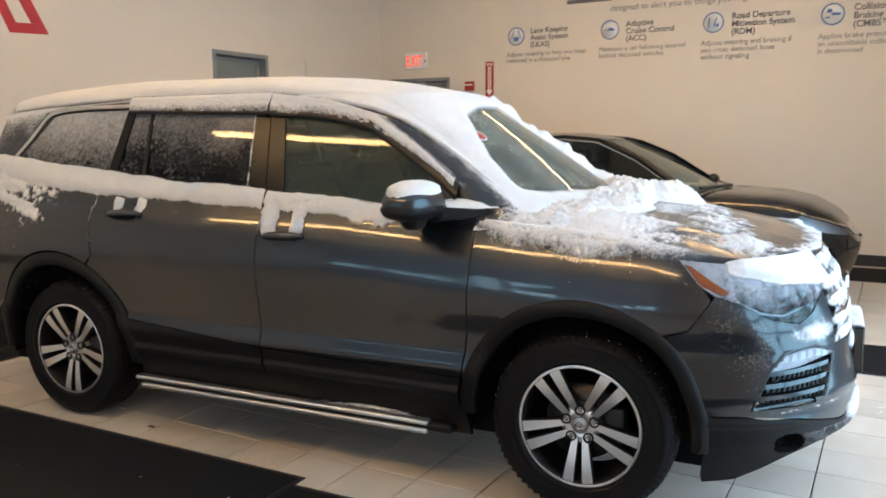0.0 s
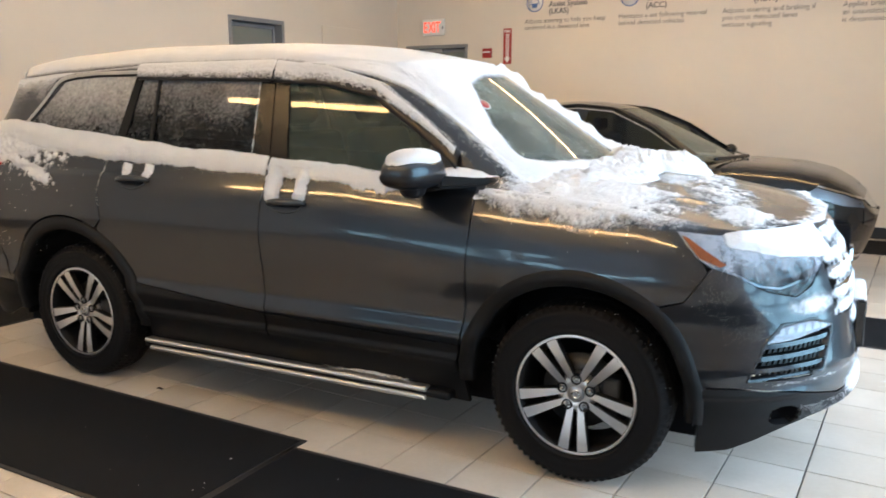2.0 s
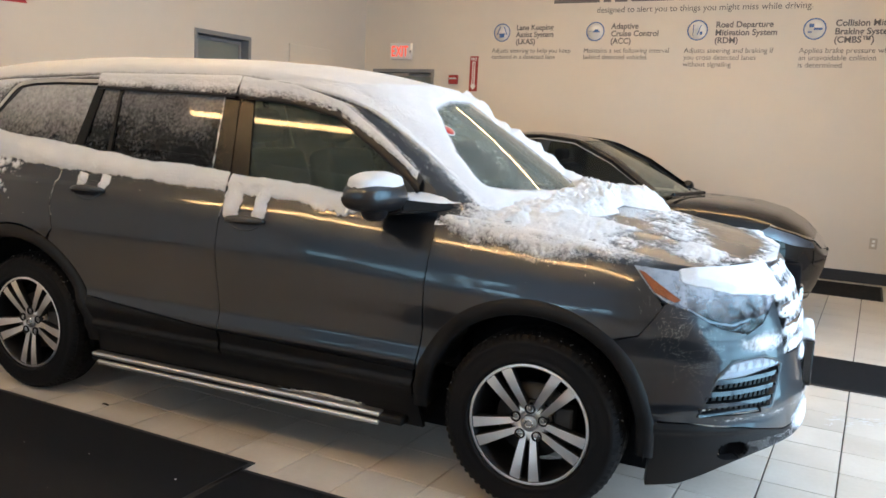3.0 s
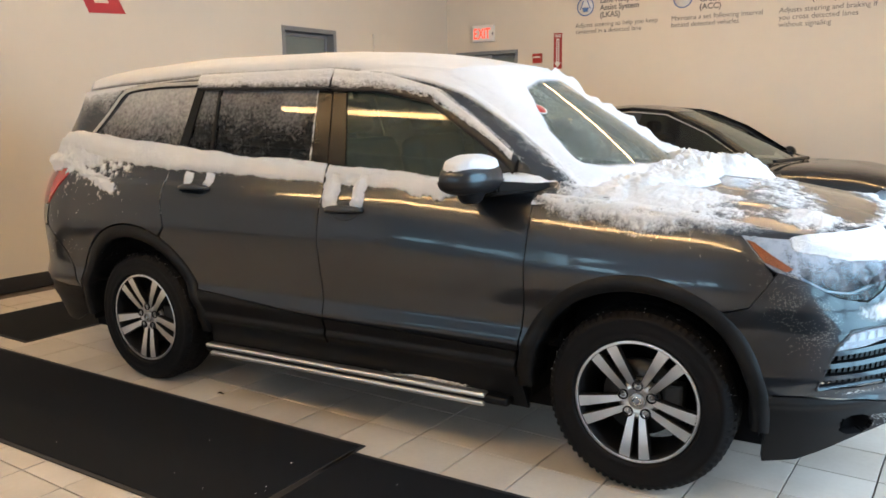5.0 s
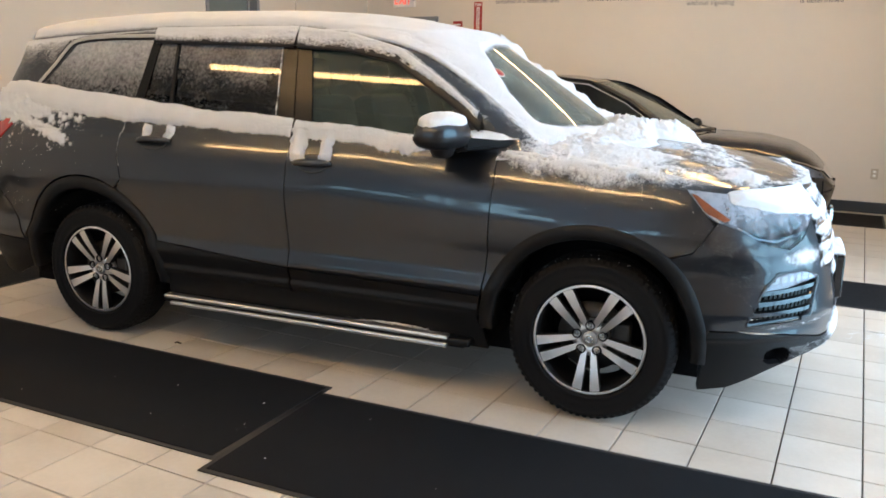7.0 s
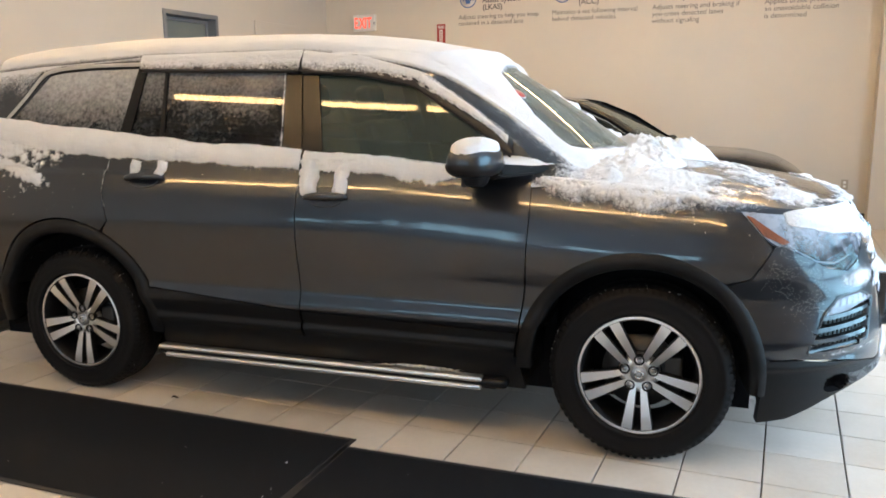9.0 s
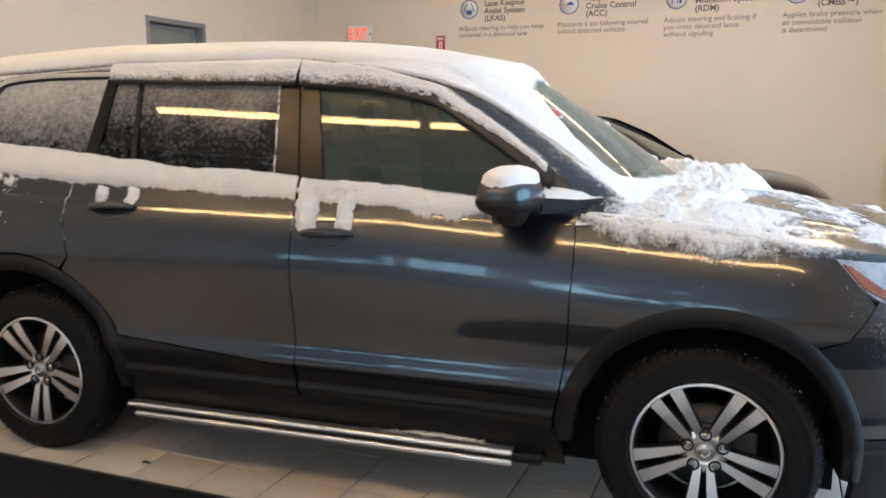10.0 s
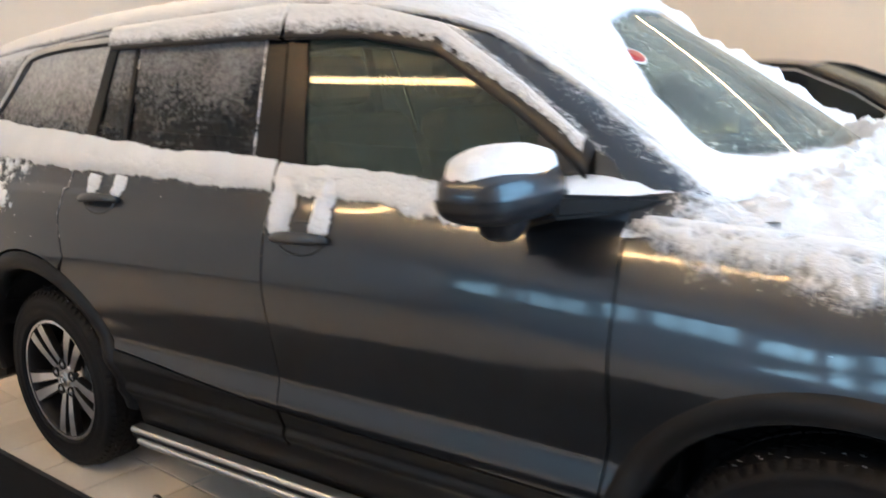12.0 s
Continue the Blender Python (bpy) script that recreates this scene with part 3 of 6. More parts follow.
FRONT_DOOR = [(-.1125, .533), (.909, .515), (.936, .70), (.9525, 1.0), (.9505, 1.12), (.957, 1.203), (-.1125, 1.215)]
REAR_DOOR = [(-.1172, .533), (-.1172, 1.215), (-1.187, 1.245), (-1.172, 1.06), (-1.137, .915), *arc(RW, HUB_Z, .525, 62, 27, 6, .55), (-.945, .592)]
FENDER = [(.955, 1.12), (.957, 1.0), (.942, .70), (.915, .518), *RING_F[1:], (1.7795, .803), (1.8615, .9125), (1.834, .965), (1.782, 1.05), (1.4, 1.09)]
QUARTER = [(-1.193, 1.248), (-1.178, 1.06), (-1.143, .915), *arc(RW, HUB_Z, .525, 64, 168, 14, .55), (-1.95, .55), (-2.03, .72), (-2.16, .86), (-2.15, 1.0), (-2.08, 1.10), (-1.995, 1.21), (-1.99, 1.36), (-1.9, 1.385), (-1.5, 1.30)]

both("front_fender", FENDER, PAINT, (0.028, 0.010), 0.015)
fd, fdl = both("front_door", FRONT_DOOR, PAINT, (0.04, 0.010), 0.015)
rd, rdl = both("rear_door", REAR_DOOR, PAINT, (0.04, 0.010), 0.015)
both("quarter_panel", QUARTER, PAINT, (0.03, 0.015), 0.012)

# unpainted cladding: door strips, sill, arch trims
for nm, par, par2, poly in (("door_cladding", fd, fdl, [(-.108, .40), (.885, .385), (.902, .51), (-.108, .528)]), ("door_cladding", rd, rdl, [(-.122, .40), (-.122, .528), (-.945, .587), (-.925, .40)])):
    part(nm, patch(poly, H, (0.05, 0.008), 0.01, -0.004), CLAD, par, "matt black plastic strip")
    part(nm, patch(poly, HL, (0.05, 0.008), 0.01, -0.004, side=1), CLAD, par2, "matt black plastic strip")
both("sill", [(-.92, .24), (.93, .24), (.9, .39), (-.92, .395)], CLAD, 0.05, 0.02, 0.012)


def arch_trim(cx, rz_out, a0, a1, name="arch_trim"):
    for fn, sd in ((H, -1), (HL, 1)):
        bm = bmesh.new()
        n = 40
        rows = []
        for i in range(n + 1):
            a = radians(a0 + (a1 - a0) * i / n)
            row = []
            for r, d in ((1.0, 0.004), (0.988, -0.006), (0.93, -0.009), (0.880, -0.006), (0.868, 0.002), (0.865, 0.05), (0.868, 0.16)):
                x, z = cx + (.515 - (.028 * max(0, math.cos(a)) ** 2 if cx > 0 else 0)) * r * math.cos(a), max(.12, HUB_Z + rz_out * r * math.sin(a))
                row.append(bm.verts.new(fn(s_of_x(x, z), z, d)))
            rows.append(row)
        for p, q in zip(rows, rows[1:]):
            for j in range(len(p) - 1):
                f = bm.faces.new((p[j], q[j], q[j + 1], p[j + 1]) if sd > 0 else (p[j], p[j + 1], q[j + 1], q[j]))
                f.smooth = True
        part(name, bm, CLAD, suv, "matt black wheel-arch trim")


arch_trim(FW, .52, -6, 182)
arch_trim(RW, .54, -2, 184)

# upper side: frames, pillars, panes
TOPLINE = [(-1.68, 1.630), (-1.58, 1.647), (-1.11, 1.659), (-1.07, 1.64), (-.26, 1.625), (.135, 1.60), (.389, 1.55), (.66, 1.39), (.80, 1.30), (.885, 1.21)]
frame_poly = TOPLINE + [(.97, 1.20)] + [(x, gutter(x) + .004) for x in (.91, .66, .405, .117, -.2, -1.1, -1.75)]
both("door_frame", frame_poly, PAINT, 0.04, 0.01, 0.0)
both("b_pillar_trim", [(-.008, 1.19), (-.09, 1.615), (-.168, 1.615), (-.112, 1.19)], PILLARFILM, 0.05, 0.01, -0.002, label="satin black pillar trim")
both("b_pillar_trim", [(-.118, 1.19), (-.174, 1.615), (-.256, 1.615), (-.218, 1.19)], PILLARFILM, 0.05, 0.01, -0.002, label="gloss black pillar trim")
both("c_pillar_trim", [(-1.10, 1.24), (-1.045, 1.635), (-1.098, 1.645), (-1.165, 1.24)], PILLARFILM, 0.05, 0.01, -0.003, label="gloss black pillar trim")
both("window_divider", [(-.883, 1.22), (-.912, 1.63), (-.932, 1.63), (-.905, 1.22)], CLAD, 0.05, 0.006, -0.004)
both("mirror_sail", [(.70, 1.185), (.90, 1.185), (.80, 1.285), (.715, 1.34)], GLOSSBLACK, 0.04, 0.008, 0.0)
D_PILLAR = [(-1.67, 1.625), (-1.75, 1.652), (-2.17, 1.60), (-2.30, 1.42), (-2.40, 1.222), (-2.0, 1.222), (-1.985, 1.36), (-1.89, 1.39)]
both("d_pillar", D_PILLAR, PAINT, 0.035, 0.012)
for nm, poly, mat, par in (("side_window", [(-.012, 1.19), (.70, 1.185), (.72, 1.335), (.66, 1.395), (.389, 1.555), (.135, 1.605), (-.095, 1.62)], GLASS_F, (fd, fdl)),
                           ("side_window", [(-.215, 1.20), (-.255, 1.63), (-.913, 1.635), (-.885, 1.215)], GLASS_R, (rd, rdl)),
                           ("fixed_window", [(-.905, 1.215), (-.932, 1.635), (-1.048, 1.64), (-1.105, 1.24)], GLASS_R, (rd, rdl)),
                           ("quarter_window", rounded([(-1.16, 1.25), (-1.10, 1.66), (-1.58, 1.646), (-1.695, 1.626), (-1.885, 1.395), (-1.84, 1.365)], .03), GLASS_Q, (suv, suv))):
    part(nm, patch(poly, H, 0.05, 0.004, 0.006), mat, par[0], "frost-dusted glass")
    part(nm, patch(poly, HL, 0.05, 0.004, 0.006, side=1), mat, par[1])
# painted moulding, its lamp-lit tone put into the colour, in a dark seam round the rear quarter window
QLINE = rounded([(-1.09, 1.668), (-1.4, 1.666), (-1.58, 1.656), (-1.705, 1.636), (-1.815, 1.50), (-1.93, 1.37)], .05, 4)[5:-5]
QLINE = [(-1.09, 1.668)] + QLINE + [(-1.93, 1.37)]
for fn in (H, HL):
    for nm, half, lift, mat in (("window_seam", .019, -.003, CLAD), ("window_moulding", .0105, -.009, LITMOULDING)):
        bm = bmesh.new()
        rows = []
        for i, (u, z) in enumerate(QLINE):
            t = Vector(QLINE[min(i + 1, len(QLINE) - 1)]) - Vector(QLINE[max(i - 1, 0)])
            nrm = Vector((-t.y, t.x)).normalized() * half
            rows.append([bm.verts.new(fn(u + nrm.x * k, z + nrm.y * k, d)) for k, d in ((-1, .004), (-.75, lift), (0, lift * 1.25), (.75, lift), (1, .004))])
        for p, q in zip(rows, rows[1:]):
            for j in range(4):
                bm.faces.new((p[j], q[j], q[j + 1], p[j + 1])).smooth = True
        bmesh.ops.recalc_face_normals(bm, faces=bm.faces)
        part(nm, bm, mat, suv)


def visor(name, xs, par, fn):
    """A smoked rain guard over the window's top edge."""
    bm = bmesh.new()
    rows = []
    n = 26
    for i in range(n + 1):
        x = xs[0] + (xs[1] - xs[0]) * i / n
        zt = ramp(x, [-1.1, -.26, .135, .389, .66, .80, .9], [1.645, 1.628, 1.605, 1.555, 1.395, 1.305, 1.215])
        zg = gutter(x)
        h = min(.075, zg - zt + .05)
        row = []
        for k, d in ((0, -.022), (.1, -.026), (.5, -.024), (.85, -.012), (1, -.001)):
            row.append(bm.verts.new(fn(x, zt - .022 + h * k, d)))
        row.append(bm.verts.new(fn(x, zt - .022, -.016)))
        rows.append(row)
    for p, q in zip(rows, rows[1:]):
        for j in range(4):
            bm.faces.new((p[j], q[j], q[j + 1], p[j + 1]) if fn is H else (p[j], p[j + 1], q[j + 1], q[j])).smooth = True
        bm.faces.new((p[5], q[5], q[0], p[0]))
    part("window_visor", bm, VISOR, par, "smoked black window visor")


for fn, a, b in ((H, fd, rd), (HL, fdl, rdl)):
    visor("window_visor", (-.165, .86), a, fn)
    visor("window_visor", (-1.06, -.185), b, fn)

# A pillars, roof, windscreen, cowl
for sd in (-1, 1):
    def a_pillar(a, b, sd=sd):
        x = .965 - 1.0 * a
        p = (H if sd < 0 else HL)(x, gutter(x), 0.0)
        q = screen(sd, a ** 0.92)
        m = p.lerp(q, b)
        m.z += .018 * math.sin(math.pi * b)
        m.x += .012 * math.sin(math.pi * b)
        return m
    part("a_pillar", sheet(lambda a, b: a_pillar(a, b) if sd > 0 else a_pillar(1 - a, b), 30, 6), PAINT, suv)
part("roof_panel", sheet(lambda a, b: roof(2 * a - 1, b), 36, 50), PAINT, suv)
ws = part("windscreen", sheet(lambda a, b: screen(.985 * (2 * a - 1), .01 + .98 * b, 0.004), 24, 16), GLASS_W, suv, "windscreen with scattered frost")
bm = sheet(lambda a, b: Vector((1.32 - .19 * (2 * a - 1) ** 2 + .12 * b - .02, .80 * (2 * a - 1), 1.165 - .01 * (2 * a - 1) ** 2)), 24, 4)
part("cowl", bm, CLAD, suv)
for y0, y1 in ((-.62, .1), (.12, .62)):
    bm = bmesh.new()
    for k in range(10):
        a, b = k / 10, (k + 1) / 10
        p, q = screen((y0 + (y1 - y0) * a) / .8, .05 + .02 * a, -.012), screen((y0 + (y1 - y0) * b) / .8, .05 + .02 * b, -.012)
        box(bm, p.x - .008, p.y, p.z - .006, p.x + .008, q.y + .002, p.z + .008)
    part("wiper", bm, CLAD, suv)

# bonnet, fender tops
HE = .80


def hood_edge(x):
    return HE - .05 * max(0, (x - 1.5) / .75) ** 2


def hood_front(y):
    return 2.27 - .25 * (abs(y) / .75) ** 2.2


def hood(a, b, d=0.0):
    u = 2 * a - 1
    xb = 1.385 - .19 * u * u
    xf = hood_front(u * .75)
    x = xb + (xf - xb) * b
    y = u * hood_edge(x)
    lip = max(0, (b - .93) / .07)
    return Vector((x, y, hood_z(x, y) - .03 * lip * lip - d))


bm = sheet(lambda a, b: hood(1 - a, b), 48, 36)
edge = [e for e in bm.edges if e.is_boundary]
r = bmesh.ops.extrude_edge_only(bm, edges=edge)
for v in [g for g in r["geom"] if isinstance(g, bmesh.types.BMVert)]:
    v.co.z -= .03
for e in edge:
    e.smooth = False
part("bonnet", bm, PAINT, suv)
for sd in (-1, 1):
    def fender_top(a, b, sd=sd):
        x = .957 + (2.0 - .957) * a
        zs = ramp(x, [.95, 1.4, 1.78, 2.0], [1.12, 1.09, 1.05, 1.03])
        p = H(s_of_x(x, zs), zs)
        q = Vector((x, -hood_edge(x) - .006, hood_z(x, hood_edge(x)) - .002))
        m = p.lerp(q, b)
        m.z += .017 * math.sin(math.pi * b)
        m.y -= .012 * math.sin(math.pi * b)
        return Vector((m.x, m.y if sd < 0 else -m.y, m.z))
    bm = sheet(lambda a, b: fender_top(a if sd < 0 else 1 - a, b), 30, 7)
    part("fender_top", bm, PAINT, suv)

    corner = [H(.95, 1.118), H(.962, 1.208), screen(-1, 0), Vector((1.215, -hood_edge(1.2) - .004, hood_z(1.2, .8) + .002))]
    for c in corner:
        c.y *= -sd
    bm = sheet(lambda a, b: corner[0].lerp(corner[3], a).lerp(corner[1].lerp(corner[2], a), b) + Vector((.012, 0, .018)) * math.sin(math.pi * a) * b if sd < 0 else corner[3].lerp(corner[0], a).lerp(corner[2].lerp(corner[1], a), b) + Vector((.012, 0, .018)) * math.sin(math.pi * a) * b, 12, 8)
    part("fender_peak", bm, PAINT, suv)

# front end
S = lambda deg: XK + LF * deg / 90
LAMP = [(S(18.5), 1.052), (S(22.5), .965), (S(26), .93), (S(33), .893), (S(39.5), .838), (S(47), .812), (S(53), .845), (S(61), .92), (S(60), .985), (S(50), 1.018), (S(37), 1.045)]
FOG = [(S(37.6), .648), (S(41), .70), (S(46), .71), (S(52), .708), (S(59.5), .672), (S(52), .664), (S(45), .652)]
INTAKE = [(S(32.5), .50), (S(37.5), .655), (S(41.5), .71), (S(52), .715), (S(60), .672), (S(54), .512)]
GRILLE = [(S(61), .70), (S(63), .985), (S(90), 1.0), (S(90), .66)]
BUMPER = [(1.782, .80), (1.864, .911), (S(26.2), .927), (S(33), .889), (S(39.5), .834), (S(47), .808), (S(53.3), .841), (S(61), .916), (S(61.5), .70), (S(90), .66), (S(90), .410), (S(60), .402), (S(45), .452), (S(30), .475), (s_of_x(1.90, .475), .475), *RING_F2[8::-1]]
LOWER = [(s_of_x(1.875, .47), .468), (S(30), .468), (S(45), .445), (S(60), .395), (S(90), .403), (S(90), .345), (S(70), .345), (S(58), .345), (S(50), .33), (S(44), .305), (S(40), .28), (S(36), .25), (S(30), .21), (s_of_x(1.87, .2), .195), (s_of_x(1.88, .35), .35)]
both("front_bumper", BUMPER, PAINT, 0.02, 0.012, holes=[INTAKE])
HOLE = [(S(42.5) + .056 * math.cos(k * math.pi / 14), .350 + .041 * math.sin(k * math.pi / 14)) for k in range(28)]
both("lower_bumper", LOWER, CLAD, 0.006, 0.035, holes=[HOLE], label="matt black lower bumper")


def lip(a, b, d=0.0, sd=-1):
    """The strip that closes the front from the lamps and the grille up to the bonnet's edge."""
    deg = 24 + 66 * a
    low = H(S(deg), ramp(deg, [24, 37, 50, 60, 63, 90], [1.045, 1.047, 1.02, .987, .988, 1.002]), .003)
    y = max(-.745, low.y)
    up = Vector((max(hood_front(y), low.x - .10) - .004, y - .012 * (1 - a), hood_z(hood_front(y), y) - .034))
    m = low.lerp(up, b) + Vector((.35, -.35 * (1 - a), .6)) * (.012 * math.sin(math.pi * b) - d)
    return Vector((m.x, m.y if sd < 0 else -m.y, m.z))


for sd in (-1, 1):
    part("bonnet_lip", sheet(lambda a, b: lip(a if sd < 0 else 1 - a, b, 0, sd), 36, 6), PAINT, suv)
both("grille_back", GRILLE, DARK, 0.05, 0.0, 0.05)
for fn, sd in ((H, -1), (HL, 1)):
    part("intake_back", patch([(u, v) for u, v in INTAKE], fn, 0.03, 0.0, 0.045, side=sd), DARK, suv)
    for k in range(3):
        z = .535 + .045 * k
        part("intake_slat", patch([(S(33 + 1.7 * k), z), (S(54 + 1.5 * k), z + .006), (S(55 + 1.5 * k), z + .022), (S(34 + 1.7 * k), z + .019)], fn, 0.03, 0.03, 0.004, side=sd), PAINT, suv)
        bm = bmesh.new()
        for j in range(12):
            q = S(35 + 1.7 * k + j * 1.6)
            patch([(q, z - .018), (q + .012, z - .018), (q + .018, z + .0), (q + .006, z + .0)], fn, 0.03, 0.012, 0.018, bm, side=sd)
        part("intake_mesh", bm, CLAD, suv)
    for k in range(4):
        z = .71 + .07 * k
        part("grille_bar", patch([(S(63), z), (S(90), z + .0), (S(90), z + .038), (S(63.5), z + .034)], fn, 0.03, 0.03, -0.004 if k in (1, 2) else 0.012, side=sd), CHROME if k in (1, 2) else GLOSSBLACK, suv)
    # bezel that frames the intake
    bm = bmesh.new()
    ring = rounded(INTAKE, .012, 2)
    c = Vector((sum(p[0] for p in ring) / len(ring), sum(p[1] for p in ring) / len(ring)))
    rows = []
    for p in ring:
        o = (Vector(p) - c).normalized()
        rows.append([bm.verts.new(fn(p[0] + o.x * k, p[1] + o.y * k, d)) for k, d in ((.010, .002), (.006, -.004), (-.002, -.004), (-.006, .03))])
    for i in range(len(rows)):
        p, q = rows[i - 1], rows[i]
        for j in range(3):
            bm.faces.new((p[j], q[j], q[j + 1], p[j + 1]) if sd < 0 else (p[j], p[j + 1], q[j + 1], q[j])).smooth = True
    part("intake_bezel", bm, PAINT, suv)
    fog = part("fog_lamp", patch(FOG, fn, 0.02, 0.03, -0.002, side=sd), GLASS_L, suv, "clear daytime running lamp")
    part("reflector", patch([(u, v) for u, v in FOG], fn, 0.03, 0.0, 0.014, side=sd), STEEL, fog)
    for k in range(6):
        part("light_bar", patch([(S(40.5 + 3 * k), .672), (S(42.6 + 3 * k), .672), (S(42.6 + 3 * k), .698), (S(41 + 3 * k), .698)], fn, 0.02, 0.006, 0.006, side=sd), WHITEPL, fog)
    lamp = part("headlamp", patch(LAMP, fn, 0.022, 0.02, 0.0, side=sd), GLASS_C, suv, "clear headlamp under a crust of snow")
    part("lamp_bowl", patch(LAMP, fn, 0.03, 0.0, 0.06, side=sd), RIMDARK, lamp)
    part("amber_reflector", patch([(S(19.8), 1.036), (S(21.4), 1.030), (S(29.8), .938), (S(28), .930), (S(23.2), .963)], fn, 0.02, 0.008, -0.004, side=sd), AMBER, lamp, "orange side reflector")
    part("light_guide", patch([(S(32), .912), (S(33), .905), (S(38), .866), (S(44), .848), (S(51), .868), (S(51), .863), (S(44), .842), (S(37.5), .860), (S(32), .906)], fn, 0.02, 0.006, 0.014, side=sd), STEEL, lamp, "pale curved light guide")
    for q, z, r in ((S(41), .91, .05), (S(52), .90, .045)):
        n = shell_normal(q, z)
        p = H(q, z, .035)
        if sd > 0:
            p.y, n.y = -p.y, -n.y
        m = Matrix.Translation(p) @ n.to_track_quat("Z", "Y").to_matrix().to_4x4()
        bm = bmesh.new()
        lathe(bm, [(r, .02), (r * .97, .022), (r * .8, -.004), (r * .62, -.01), (r * .6, .0), (r * .4, .012), (0.0, .02)], 24, m)
        part("projector", bm, DISC, lamp)
    hp, hn = H(S(42.5), .350), shell_normal(S(42.5), .350)
    if sd > 0:
        hp.y, hn.y = -hp.y, -hn.y
    bm = bmesh.new()
    lathe(bm, [(.056, -.012), (.052, -.02), (.042, -.06), (0, -.07)], 28, Matrix.Translation(hp) @ hn.to_track_quat("Z", "Y").to_matrix().to_4x4())
    part("round_recess", bm, DARK, suv)
part("plate_holder", rbox(2.385, -.17, .50, 2.425, .17, .70, .006), GLOSSBLACK, suv, "black front plate holder")
bm = bmesh.new()
lathe(bm, [(0, .012), (.035, .014), (.05, .01), (.055, 0)], 24, pose(2.345, 0, .86, 0, 90, 0))
part("badge", bm, CHROME, suv, "plain bright round badge")

# rear end
TAILLAMP = [(-2.0, 1.205), (-2.085, 1.10), (-2.157, .995), (-2.45, .985), (-2.5, 1.215)]
both("tail_lamp", TAILLAMP, REDLENS, 0.02, 0.03, -0.004, label="red tail lamp")
both("rear_bumper", [(-1.955, .54), (-2.035, .715), (-2.165, .855), (XR - LR, .86), (XR - LR, .56), (-1.94, .50)], PAINT, 0.04, 0.012)
both("rear_bumper_cladding", [(-1.905, .35), (-1.94, .495), (XR - LR, .55), (XR - LR, .30), (-2.1, .27)], CLAD, 0.04, 0.015, label="matt black lower bumper")
both("tailgate", [(-2.18, .87), (XR - LR, .87), (XR - LR, 1.2), (-2.51, 1.21), (-2.46, .975), (-2.165, .985)], PAINT, 0.05, 0.01)
both("rear_window", [(-2.405, 1.22), (XR - LR, 1.22), (XR - LR, 1.6), (-2.185, 1.595), (-2.305, 1.42)], GLASS_R, 0.05, 0.006)
bm = sheet(lambda a, b: Vector((-2.25 + .22 * b + .20 * (2 * a - 1) ** 2, (2 * a - 1) * (.60 - .01 * b), ramp(b, [0, 1], [1.655, 1.675]) - .05 * abs(2 * a - 1) ** 3)), 20, 6)
r = bmesh.ops.solidify(bm, geom=bm.faces[:], thickness=.03)
part("roof_spoiler", bm, PAINT, suv)

# inner shell, underbody, wheel wells; near-black boxes stand in for the shade inside
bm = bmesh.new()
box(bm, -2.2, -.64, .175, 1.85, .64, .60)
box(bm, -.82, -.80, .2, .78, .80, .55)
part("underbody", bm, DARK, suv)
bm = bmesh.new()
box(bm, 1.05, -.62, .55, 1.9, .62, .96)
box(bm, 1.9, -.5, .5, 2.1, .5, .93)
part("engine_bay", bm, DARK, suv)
for cx in (FW, RW):
    for sd in (-1, 1):
        bm = bmesh.new()
        m = pose(cx, sd * .60, HUB_Z, 90 if sd < 0 else -90, 0, 0)
        lathe(bm, [(0, .0), (.445, 0), (.455, .30)], 36, m, radians(-8 if sd < 0 else -188), radians(188 if sd < 0 else 8))
        part("wheel_well", bm, LINER, suv)


